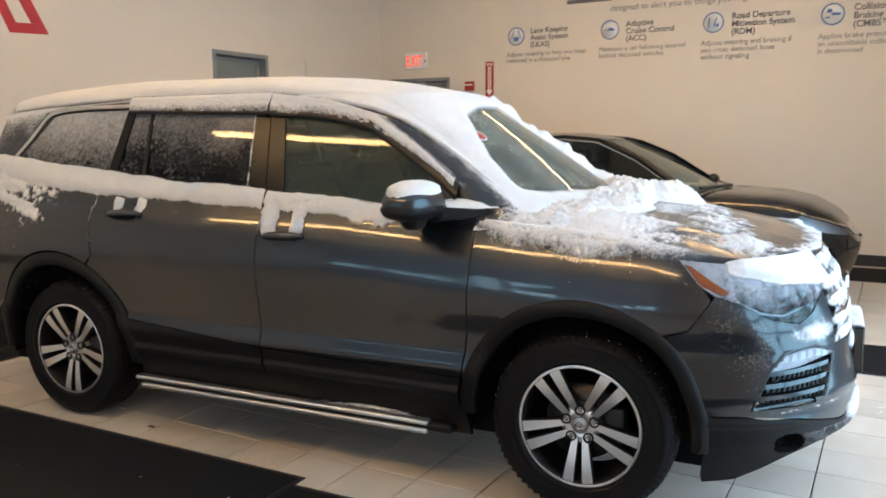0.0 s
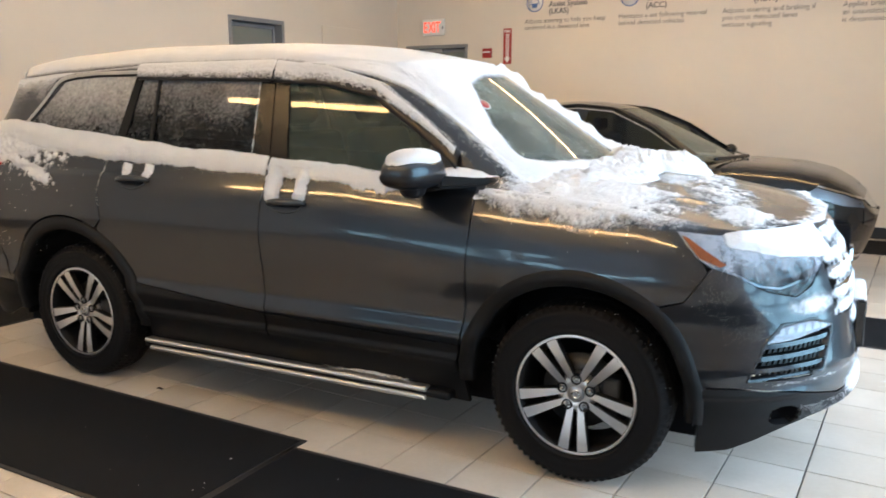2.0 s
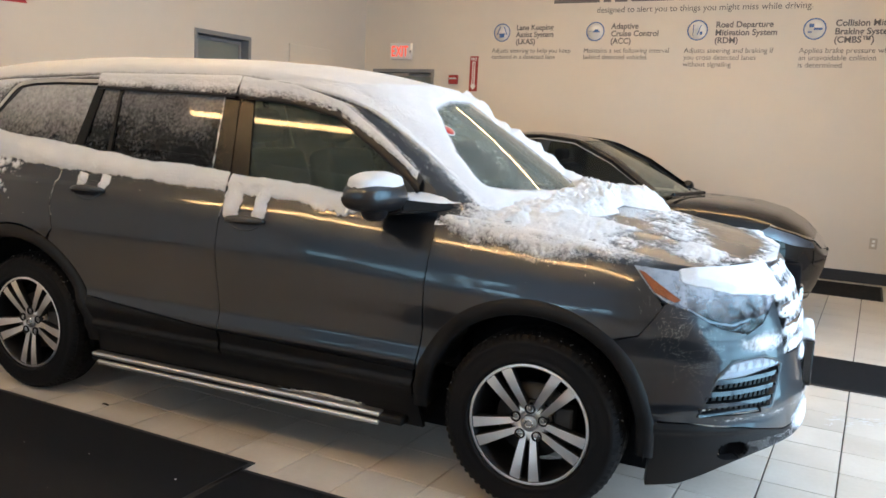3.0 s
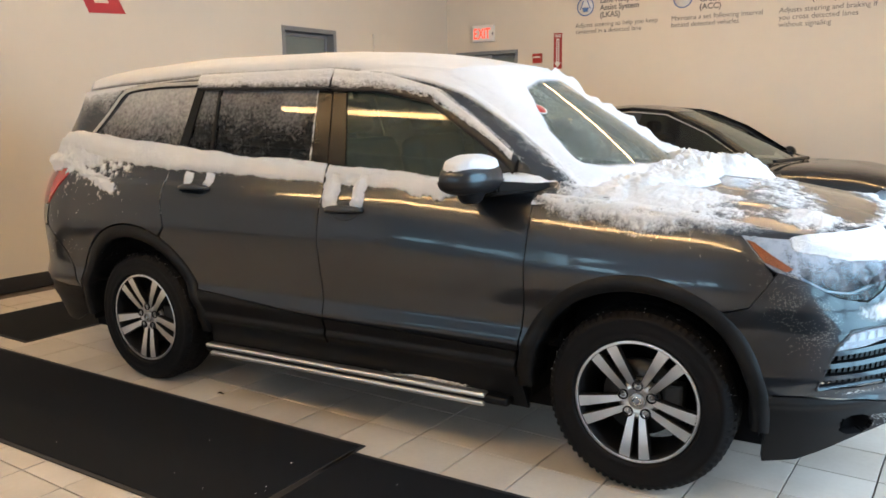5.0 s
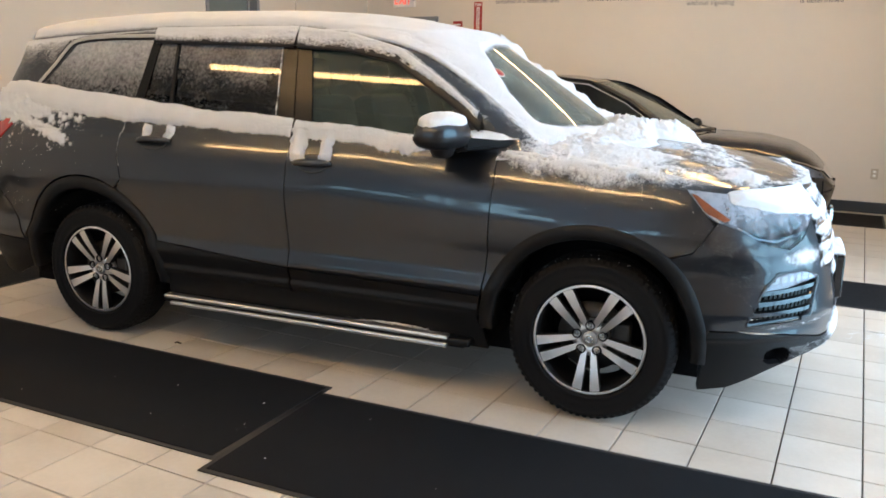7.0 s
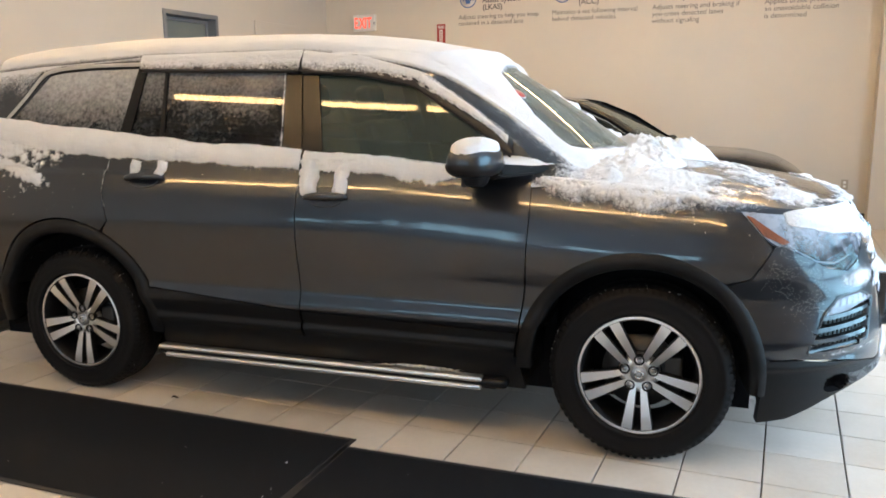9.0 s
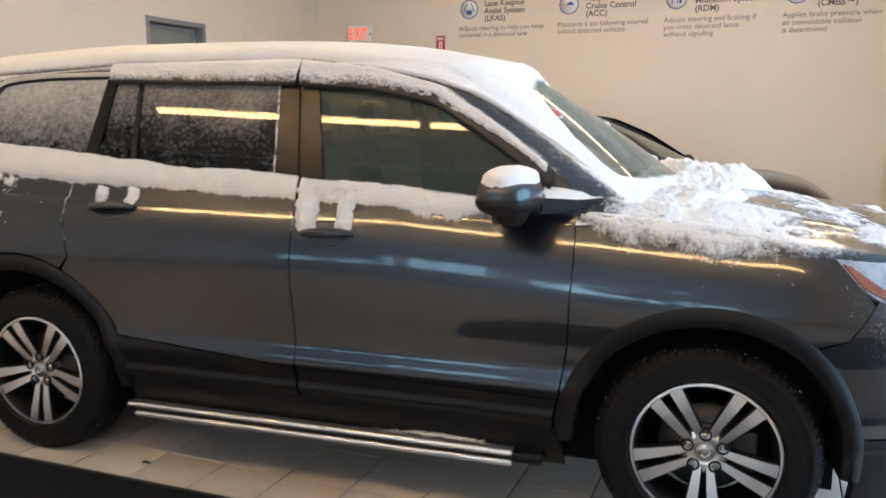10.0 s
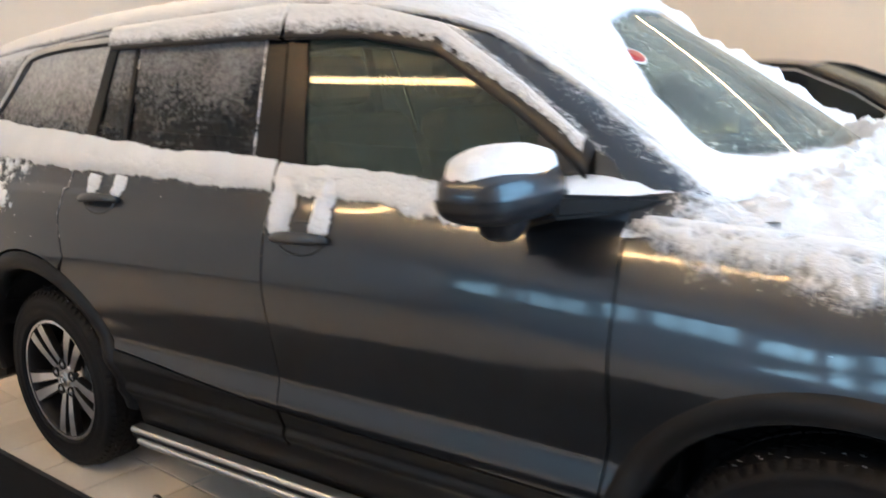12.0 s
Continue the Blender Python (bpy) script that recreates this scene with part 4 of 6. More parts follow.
# ---------------------------------------------------------------- wheels
def wheel(cx, sd):
    w = new("wheel")
    w.parent = suv
    w.matrix_basis = pose(cx, sd * (.82 if cx > 0 else .80), HUB_Z, 90 if sd < 0 else -90, 0, 0)
    I = Matrix.Identity(4)
    bm = bmesh.new()
    prof = [(.225, -.11), (.25, -.118), (.29, -.121), (.325, -.117), (.350, -.104), (.3635, -.084), (.3695, -.05), (.3705, 0), (.3695, .05), (.3635, .084), (.3515, .102), (.346, .108), (.344, .1105), (.330, .117), (.327, .1155), (.305, .1215), (.285, .122), (.268, .1185), (.2655, .121), (.2575, .1195), (.252, .112), (.246, .10)]
    lathe(bm, prof, 96, I)
    tyre = part("tyre", bm, RUBBER, w, "black winter tyre with snow in the tread")
    bm = bmesh.new()
    for k in range(72):
        a = 2 * math.pi * k / 72
        for j, (h0, h1, tw, r0, lean) in enumerate(((.060, .094, .3, .3640, -.42), (.014, .052, -.35, .3700, -.04), (-.052, -.014, .35, .3700, .04), (-.094, -.060, -.3, .3640, .42))):
            aa = a + (j % 2) * math.pi / 72
            m = Matrix.Rotation(aa, 4, "Z") @ Matrix.Translation((r0, 0, (h0 + h1) / 2)) @ Matrix.Rotation(lean, 4, "Y") @ Matrix.Rotation(tw, 4, "X")
            box(bm, -.006, -.0115, -(h1 - h0) / 2, .0022, .0115, (h1 - h0) / 2, m=m)
        # shoulder lugs that run a little way down the sidewall
        m = Matrix.Rotation(a, 4, "Z") @ Matrix.Translation((.3525, 0, .1015)) @ Matrix.Rotation(-.95, 4, "Y")
        box(bm, -.004, -.0085, -.011, .0022, .0085, .011, m=m)
    tagged(part("tread", bm, RUBBER, tyre), kind="stuff")
    bm = bmesh.new()
    lathe(bm, [(.250, .100), (.248, .107), (.237, .108), (.231, .100), (.225, .07), (.218, .03), (.214, -.09), (.22, -.11)], 72, I)
    rim = part("rim", bm, RIMDARK, w, "dark painted alloy rim")
    bm = bmesh.new()
    lathe(bm, [(.2485, .1075), (.2445, .1110), (.2365, .109)], 72, I)
    part("rim_lip", bm, MACHINED, rim, "bright machined lip")
    for k in range(5):
        base = radians(-90 + 72 * k)
        for s in (-1, 1):
            bm = bmesh.new()
            rows = []
            for i in range(9):
                q = i / 8
                r = .056 + q * .182
                off = s * (.0200 + .0215 * q)
                hw = .0150 + .0105 * q
                top = .083 + .022 * math.sin(q * 1.5)
                row = []
                for o, t in ((-hw, top - .03), (-hw, top - .003), (-hw + .003, top), (hw - .003, top), (hw, top - .003), (hw, top - .03)):
                    row.append(bm.verts.new(Matrix.Rotation(base, 4, "Z") @ Vector((r, off + o, t))))
                rows.append(row)
            for p, q in zip(rows, rows[1:]):
                for j in range(5):
                    bm.faces.new((p[j], q[j], q[j + 1], p[j + 1])).material_index = 0 if j == 2 else 1
            bm.faces.new(rows[0])
            bm.faces.new(rows[-1][::-1])
            bmesh.ops.recalc_face_normals(bm, faces=bm.faces)
            part("spoke", bm, [MACHINED, RIMDARK], rim)
    bm = bmesh.new()
    lathe(bm, [(.085, .045), (.08, .072), (.066, .082), (.036, .086), (.034, .08), (0, .08)], 40, I)
    part("hub", bm, MACHINED, rim)
    bm = bmesh.new()
    lathe(bm, [(.033, .078), (.033, .09), (.028, .093), (0, .094)], 32, I)
    cap = part("centre_cap", bm, STEEL, rim, "silver centre cap with a plain emblem")
    bm = bmesh.new()
    lathe(bm, [(.011, .0935), (.013, .0958), (.017, .0958), (.019, .0935)], 28, I)
    part("emblem", bm, CHROME, cap)
    for k in range(5):
        a = radians(-90 + 36 + 72 * k)
        m = pose(.06 * math.cos(a), .06 * math.sin(a), 0)
        bm = bmesh.new()
        lathe(bm, [(.021, .05), (.0215, .0905), (.0165, .0915), (.015, .07)], 18, m)
        part("lug_recess", bm, RIMDARK, rim)
        bm = bmesh.new()
        lathe(bm, [(.0105, .068), (.0105, .085), (.007, .092), (0, .093)], 6, m)
        part("lug_nut", bm, STEEL, rim)
    bm = bmesh.new()
    lathe(bm, [(.07, .03), (.155, .03), (.155, .005), (.07, .005)], 48, I)
    lathe(bm, [(.0, .05), (.075, .05), (.085, .03)], 32, I)
    part("brake_disc", bm, DISC, w, "dull iron brake disc")
    bm = bmesh.new()
    box(bm, .09, -.075, -.02, .168, .075, .055, .012)
    part("brake_caliper", bm, DISC, w)
    return w


for cx in (FW, RW):
    for sd in (-1, 1):
        wheel(cx, sd)


# ---------------------------------------------------------------- door handles, mirrors, running boards
def handle(x, z, par, fn):
    bm = bmesh.new()
    rows = []
    L = .215
    for i in range(15):
        q = i / 14
        s = x - L / 2 + L * q
        b = math.sin(math.pi * q) ** .5 if 0 < q < 1 else 0
        row = []
        for k in range(8):
            a = 2 * math.pi * k / 8
            row.append(bm.verts.new(fn(s, z + .006 * q + .0145 * math.sin(a) * (.55 + .45 * b), -.006 - .034 * b - .011 * math.cos(a))))
        rows.append(row)
    for p, q in zip(rows, rows[1:]):
        for j in range(8):
            bm.faces.new((p[j], q[j], q[(j + 1) % 8], p[(j + 1) % 8])).smooth = True
    bm.faces.new(rows[0][::-1])
    bm.faces.new(rows[-1])
    bmesh.ops.recalc_face_normals(bm, faces=bm.faces)
    h = part("door_handle", bm, PAINT, par, "body-coloured pull handle")
    cup = [(x - .005 + .088 * math.cos(k * math.pi / 10), z + .006 + .044 * math.sin(k * math.pi / 10)) for k in range(20)]
    part("handle_cup", patch(cup, fn, 0.02, 0.0, -0.0015), PAINT, par)
    bm = bmesh.new()
    rows = [[bm.verts.new(fn(x - .005 + (.088 + o) * math.cos(k * math.pi / 16), z + .006 + (.044 + o) * math.sin(k * math.pi / 16), d)) for o, d in ((-.006, .001), (-.002, -.0045), (.001, -.0045), (.004, .001))] for k in range(32)]
    for k in range(32):
        p, q = rows[k - 1], rows[k]
        for j in range(3):
            bm.faces.new((p[j], q[j], q[j + 1], p[j + 1])).smooth = True
    bmesh.ops.recalc_face_normals(bm, faces=bm.faces)
    part("cup_rim", bm, PAINT, par)


for fn, a, b in ((H, fd, rd), (HL, fdl, rdl)):
    handle(.035, 1.055, a, fn)
    handle(-.945, 1.115, b, fn)


def mirror(sd):
    """A door mirror: painted cap over a black base with a folding foot."""
    def ell(c, ax, sq, n=28, m2=16):
        bm = bmesh.new()
        rows = []
        for i in range(m2 + 1):
            b = -math.pi / 2 + math.pi * i / m2
            row = []
            for k in range(n):
                a = 2 * math.pi * k / n
                f = lambda v: math.copysign(abs(v) ** sq, v)
                p = Vector((ax[0] * f(math.cos(b)) * f(math.cos(a)), ax[1] * f(math.cos(b)) * f(math.sin(a)), ax[2] * f(math.sin(b))))
                row.append(bm.verts.new(Vector((c[0] + p.x + .10 * p.y * 1, (c[1] + p.y), c[2] + p.z))))
            rows.append(row)
        for p, q in zip(rows, rows[1:]):
            for j in range(n):
                try:
                    bm.faces.new((p[j], p[(j + 1) % n], q[(j + 1) % n], q[j])).smooth = True
                except ValueError:
                    pass
        bmesh.ops.remove_doubles(bm, verts=bm.verts, dist=1e-4)
        for v in bm.verts:
            v.co.y *= -sd
        bmesh.ops.recalc_face_normals(bm, faces=bm.faces)
        return bm
    c = (.762, -1.058, 1.238)
    cap = ell(c, (.094, .156, .074), .80)
    bmesh.ops.bisect_plane(cap, geom=cap.verts[:] + cap.edges[:] + cap.faces[:], plane_co=(0, 0, 1.231), plane_no=(0, 0, 1), clear_inner=True)
    par = fd if sd < 0 else fdl
    mi = part("door_mirror", cap, PAINT, par, "grey mirror cap topped with snow")
    low = ell(c, (.096, .158, .064), .72)
    bmesh.ops.bisect_plane(low, geom=low.verts[:] + low.edges[:] + low.faces[:], plane_co=(0, 0, 1.2325), plane_no=(0, 0, -1), clear_inner=True)
    part("mirror_base", low, VISOR, mi)
    foot = bmesh.new()
    rows = []
    for q, y, x0, x1, z0, z1 in ((0, -.83, .74, 1.035, 1.182, 1.206), (.5, -.90, .70, .96, 1.140, 1.214), (1, -1.0, .68, .85, 1.122, 1.226)):
        rows.append([foot.verts.new((x, y * -sd if sd > 0 else y, z)) for x, z in ((x0, z0), (x1, (z0 + z1) / 2), (x1, z1), (x0, z1))])
    for p, q in zip(rows, rows[1:]):
        for j in range(4):
            foot.faces.new((p[j], q[j], q[(j + 1) % 4], p[(j + 1) % 4]))
    foot.faces.new(rows[0])
    foot.faces.new(rows[-1][::-1])
    bmesh.ops.recalc_face_normals(foot, faces=foot.faces)
    bmesh.ops.bevel(foot, geom=foot.edges[:], offset=.008, segments=2, affect="EDGES")
    part("mirror_foot", foot, CLAD, mi)
    knob = bmesh.new()
    lathe(knob, [(0, 0), (.03, .0), (.046, .012), (.062, .05), (.07, .08)], 24, pose(.77, (-1.08 if sd < 0 else 1.08), 1.142))
    part("camera_pod", knob, VISOR, mi)
    g = bmesh.new()
    box(g, .676, -1.12 if sd < 0 else .96, 1.19, .682, -.96 if sd < 0 else 1.12, 1.275, .003, 1)
    part("mirror_glass", g, CHROME, mi)


mirror(-1)
mirror(1)

for sd in (-1, 1):
    def across(y, w):
        return sorted((sd * y, sd * (y + w)))
    y0, y1 = across(.80, .13)
    rb = part("running_board", rbox(-.93, y0, .250, .86, y1, .289, .014, 3), CLAD, suv, "black running board with two bright strips")
    y0, y1 = across(.884, .052)
    part("bright_strip", rbox(-.925, y0, .274, .75, y1, .2975, .011, 3), BRUSHED, rb, "polished metal strip")
    y0, y1 = across(.918, .026)
    part("bright_strip", rbox(-.88, y0, .240, .75, y1, .263, .009, 3), BRUSHED, rb, "polished metal strip")
    y0, y1 = across(.815, .05)
    bm = bmesh.new()
    for k in range(44):
        box(bm, -.85 + .036 * k, y0, .289, -.83 + .036 * k, y1, .2925)
    part("grip_ribs", bm, CLAD, rb)

# ---------------------------------------------------------------- cabin
bm = rbox(-2.2, -.78, .50, 1.05, .78, .62, .02)
part("cabin_floor", bm, DARK, suv)


def seat(x, y, w):
    st = new("seat")
    st.parent = suv
    st.matrix_basis = pose(x, y, .62)
    part("cushion", rbox(-.25, -w / 2, .0, .27, w / 2, .22, .05, 3), SEATMAT, st)
    part("backrest", rbox(-.09, -w / 2, 0, .09, w / 2, .64, .06, 3, pose(-.24, 0, .12, 0, -14, 0)), SEATMAT, st)
    part("headrest", rbox(-.05, -.13, 0, .05, .13, .17, .04, 3, pose(-.42, 0, .78, 0, -8, 0)), SEATMAT, st)


for y in (-.37, .37):
    seat(.12, y, .52)
for y in (-.46, 0, .46):
    seat(-.82, y, .44)
bm = rbox(.68, -.76, .80, 1.08, .76, 1.12, .07, 3)
part("dashboard", bm, SEATMAT, suv)
bm = bmesh.new()
lathe(bm, [(.175 + .016 * math.cos(k * math.pi / 4), .016 * math.sin(k * math.pi / 4)) for k in range(9)], 32, pose(.52, .37, 1.02, 0, -68, 0))
part("steering_wheel", bm, CLAD, suv)


def sticker_rim():
    bm = bmesh.new()
    lathe(bm, [(.0295, 0), (.034, .0005), (.034, .0028), (.0295, .003)], 24, Matrix.Translation(screen(-.66, .62, -.003)) @ Vector((.56, -.2, .8)).to_track_quat("Z", "Y").to_matrix().to_4x4())
    return bm


bm = bmesh.new()
lathe(bm, [(0, 0), (.024, .0), (.029, .002), (.029, .0035), (0, .004)], 20, Matrix.Translation(screen(-.66, .62, -.003)) @ Vector((.56, -.2, .8)).to_track_quat("Z", "Y").to_matrix().to_4x4())
part("sticker_rim", sticker_rim(), WHITEPL, ws)
part("sticker", bm, REDSIGN, ws, "round red and white windscreen sticker")


# ---------------------------------------------------------------- snow lying on the grey car
def fbm(x, y, z=0.0, octaves=4):
    v, a, t = 0.0, 1.0, 0.0
    for _ in range(octaves):
        v += a * noise.noise(Vector((x, y, z)))
        t += a
        a *= 0.55
        x, y, z = x * 2.03, y * 2.03, z * 2.03
    return v / t


def puff(x, y, z=0.0):
    """Rounded lumps, 0 to 1."""
    d = noise.voronoi(Vector((x, y, z)))[0][0]
    return 1 - min(1.0, d) ** 1.6


def snow_cover(name, label, fn, u0, u1, v0, v1, nu, nv, thick, flip=False, soft=.005, taper=None):
    """Snow of the thickness thick(u, v) on the surface fn(u, v, depth); it thins out into grains where that nears zero."""
    bm = bmesh.new()
    lay = bm.verts.layers.float.new("cover")
    hs, vs = {}, {}
    for i in range(nu + 1):
        for j in range(nv + 1):
            hs[i, j] = thick(u0 + (u1 - u0) * i / nu, v0 + (v1 - v0) * j / nv)

    def vert(i, j):
        if (i, j) not in vs:
            h = hs[i, j]
            u, v = u0 + (u1 - u0) * i / nu, v0 + (v1 - v0) * j / nv
            w = vs[i, j] = bm.verts.new(fn(u, v, -max(h * (max(0, min(1, taper(u, v))) if taper else 1), .0012)))
            w[lay] = max(-1.0, min(1.3, h / soft))
        return vs[i, j]
    for i in range(nu):
        for j in range(nv):
            q = ((i, j), (i + 1, j), (i + 1, j + 1), (i, j + 1))
            if max(hs[k] for k in q) > -.7 * soft:
                f = bm.faces.new([vert(*k) for k in (q[::-1] if flip else q)])
                f.smooth = True
    ob = link_mesh(name, bm, POWDER)
    ob.matrix_basis = CAR
    return tagged(ob, label, "snow", "snow on the grey car", "stuff")


def edge_dist(p, poly):
    """Distance to the outline, positive outside."""
    d = 9.0
    for i in range(len(poly)):
        a, b = poly[i - 1], poly[i]
        vx, vy = b[0] - a[0], b[1] - a[1]
        t = max(0, min(1, ((p[0] - a[0]) * vx + (p[1] - a[1]) * vy) / (vx * vx + vy * vy + 1e-9)))
        d = min(d, math.hypot(p[0] - a[0] - t * vx, p[1] - a[1] - t * vy))
    return -d if inside(p, poly) else d


# roof
def t_roof(u, v):
    n = fbm(u * 4, v * 9) * .007 + fbm(u * 22, v * 60) * .004
    e = max(0.0, 1 - abs(u))
    return (.052 + n - .026 * max(0, (v - .88) / .12)) * min(1, (e / .05) ** .5 if e > 0 else 0) * min(1, (v + .004) / .008) - .0005


def roof_end(u, a, d=0.0):
    """The rounded rear edge of the spoiler: a from its upper to its lower side, in degrees."""
    p = roof(u, 0.012)
    k = radians(a)
    return p + Vector((-math.cos(k) * (.014 - d), 0, -.014 + math.sin(k) * (.030 - d)))


snow_cover("roof_snow", "snow hanging over the rear edge of the roof", roof_end, -.97, .97, 90, -85, 120, 20,
           lambda u, a: .030 * ramp(a, [-85, -50, 20, 90], [.2, 1, 1, .6]) + .012 * fbm(u * 7, a * .02, 5) + .006 * fbm(u * 26, a * .05, 2))
snow_cover("roof_snow", "thick even layer of snow on the car roof", roof, -1.0, 1.0, 0.0, 1.0, 90, 150, t_roof)

# windscreen: a clear window in the middle
CLEAR = [(-.48, .78), (-.2, .85), (.5, .88), (.9, .71), (.82, .53), (.88, .33), (.88, .17), (.6, .11), (.16, .13), (-.38, .17), (-.66, .18), (-.81, .21), (-.80, .28), (-.76, .41), (-.66, .57)]


def t_screen(u, v):
    d = edge_dist((u, v), CLEAR)
    n = fbm(u * 9, v * 8, 3)
    far = max(0, (u - .62) / .3)
    return min(.024 + .03 * far, (d - .03) * .35) + n * .006 + far * .03 * max(0, fbm(u * 3, v * 9, 9) + .35) - .001


snow_cover("windscreen_snow", "snow round the cleared middle of the windscreen", screen, -1.04, 1.04, .0, 1.03, 110, 94, t_screen, soft=.014, taper=lambda u, v: min((1.04 + u) / .16, .25 + v / .06))


# bonnet: a ragged mound along the cowl, patches ahead of it
def hood_xy(x, y, d=0.0):
    return Vector((x, y, hood_z(x, y) - d))


def t_mound(x, y):
    xc = 1.36 - .19 * (y / .8) ** 2 + .02 * fbm(y * 4, 1, 1)
    w = .13 + .05 * fbm(y * 3, 2, 5) + .06 * math.exp(-((y + .25) / .25) ** 2) + .08 * math.exp(-((y - .55) / .2) ** 2)
    r = max(1 - ((x - xc) / w) ** 2, 1 - ((x - 1.47) / .22) ** 2 - ((y - .58) / .30) ** 2)
    lump = .040 + .045 * fbm(x * 7, y * 7, 4) + .030 * puff(x * 17, y * 17, 7) + .016 * puff(x * 36, y * 36, 2) + .008 * puff(x * 80, y * 80, 5) + .018 * fbm(x * 40, y * 40, 6) - .013 + .03 * math.exp(-((y - .45) / .3) ** 2)
    lump *= ramp(y, [-.8, -.35, .1], [.72, .78, 1.05])
    return (lump * max(0, min(1, r * 1.3)) ** 1.15 if r > 0 else r * .02) + .004 * fbm(x * 40, y * 40, 3) if -.83 < y < .87 else -.01


snow_cover("cowl_snow", "lumpy mound of snow piled along the windscreen base", hood_xy, 1.0, 1.76, -.84, .88, 150, 330, t_mound, taper=lambda x, y: (y + .835) / .12)


def t_hood(x, y):
    if x > hood_front(y) - .004:
        return -.02
    n = fbm(x * 5, y * 5, 11)
    g = fbm(x * 20, y * 20, 13)
    k = fbm(x * 60, y * 60, 5)
    near = math.exp(-(((x - 1.28) / .40) ** 2 + ((y + .64) / .34) ** 2)) * 2.2
    side = math.exp(-((y + .74 - .03 * x) / .10) ** 2) * ramp(x, [1.0, 1.2, 1.7, 1.9], [1.2, 1.3, 1.0, .2])
    band = math.exp(-((x - (1.86 - .22 * (y + .4))) / .19) ** 2) * ramp(y, [-.8, -.66, -.3, .8], [.3, .8, .95, .85])
    corner = math.exp(-(((x - 1.97) / .13) ** 2 + ((y + .60) / .15) ** 2)) * 1.5
    lip = ramp(hood_front(y) - x, [0, .05, .16], [1.3, .95, 0]) * ramp(y, [-.75, -.5, -.2, .7], [.6, .75, 1, 1])
    m = max(near, side, band, corner, lip)
    return (m - .62 + .5 * n + .7 * g + .45 * k) * .022


snow_cover("bonnet_snow", "broken patches of snow on the bonnet", hood_xy, 1.05, 2.24, -.795, .78, 190, 240, t_hood, soft=.012, taper=lambda x, y: (y + .796) / .09)


# dusting over the wing
def wing(x, b, d=0.0):
    zs = ramp(x, [.95, 1.4, 1.78, 2.0], [1.12, 1.09, 1.05, 1.03])
    if b < 0:
        return H(s_of_x(x, zs + b), zs + b, d)
    p, q = H(s_of_x(x, zs), zs), Vector((x, -hood_edge(x) - .006, hood_z(x, hood_edge(x))))
    k = b / .14
    m = p.lerp(q, k)
    m.z += .017 * math.sin(math.pi * k) - d * .8
    m.y += -.012 * math.sin(math.pi * k) + d * .5
    return m


def t_wing(x, b):
    low = ramp(x, [.96, 1.1, 1.3, 1.5, 1.7, 1.85], [.01, -.035, -.05, -.04, 0, .04]) + .035 * fbm(x * 6, 3, 2)
    m = (b - low) / .05
    return min(.026, (min(m, 1.0) + .02 + 1.0 * fbm(x * 14, b * 14, 21) + .55 * fbm(x * 46, b * 46, 5)) * .026) * ramp(x, [.95, 1.0, 1.6, 1.83], [.6, 1, .9, .2])


snow_cover("wing_snow", "powdery snow over the front wing", wing, .962, 1.86, -.08, .158, 150, 48, t_wing, soft=.027)


def peak(a, b, d=0.0):
    c = [H(.95, 1.118), H(.962, 1.208), screen(-1, 0), Vector((1.215, -hood_edge(1.2) - .004, hood_z(1.2, .8) + .002))]
    p = c[0].lerp(c[3], a).lerp(c[1].lerp(c[2], a), b)
    return p + Vector((.012, 0, .018)) * math.sin(math.pi * min(1, a)) * b + Vector((.1, -.6, .8)) * -d


snow_cover("pillar_snow", "powdery snow at the foot of the windscreen pillar", peak, 0, 1.05, -.05, 1.02, 60, 40,
           lambda a, b: (max(a * 1.35 - .40 * b, .85 - 2.0 * b) - .10 + .45 * fbm(a * 6, b * 4, 9) + .3 * fbm(a * 22, b * 14, 3)) * .020, soft=.016)


# the ledge below the side windows
def belt(x):
    return ramp(x, [-2.1, -1.9, -1.5, -1.15, -.6, 0, .72, .9], [1.335, 1.315, 1.275, 1.248, 1.222, 1.198, 1.167, 1.16])


def ledge(s, q, d=0.0):
    return H(s, belt(s) - .045 + q, d)


def t_ledge(s, q):
    size = ramp(s, [-2.2, -1.9, -1.2, -.9, -.14, -.10, .0, .3, .7, .74], [.085, .10, .10, .085, .075, .065, .062, .058, .05, .0])
    size *= 1 + .35 * fbm(s * 2.6, 7, 1)
    top = .045 + size * .9 + .006 * fbm(s * 11, 0, 2)
    low = .045 - size * .40 + .016 * fbm(s * 8, 4, 3) + .010 * fbm(s * 34, 4, 8)
    low -= .045 * max(0, math.exp(-((s - .47) / .11) ** 2) * (.75 + 1.2 * fbm(s * 14, 2, 9)))
    if q > top:
        return -.006
    if q < low:
        return -.10 * (low - q)
    k = (q - low) / (top - low)
    gap = 0 if abs(s + .114) > .007 else .03
    return size * .80 * k ** .6 * (1 - k) ** .65 + .008 * fbm(s * 13, q * 13, 6) + .003 * fbm(s * 55, q * 55, 2) - gap


snow_cover("ledge_snow", "band of snow on the ledge below the side windows", ledge, -2.2, .745, -.05, .165, 560, 44, t_ledge, soft=.011)


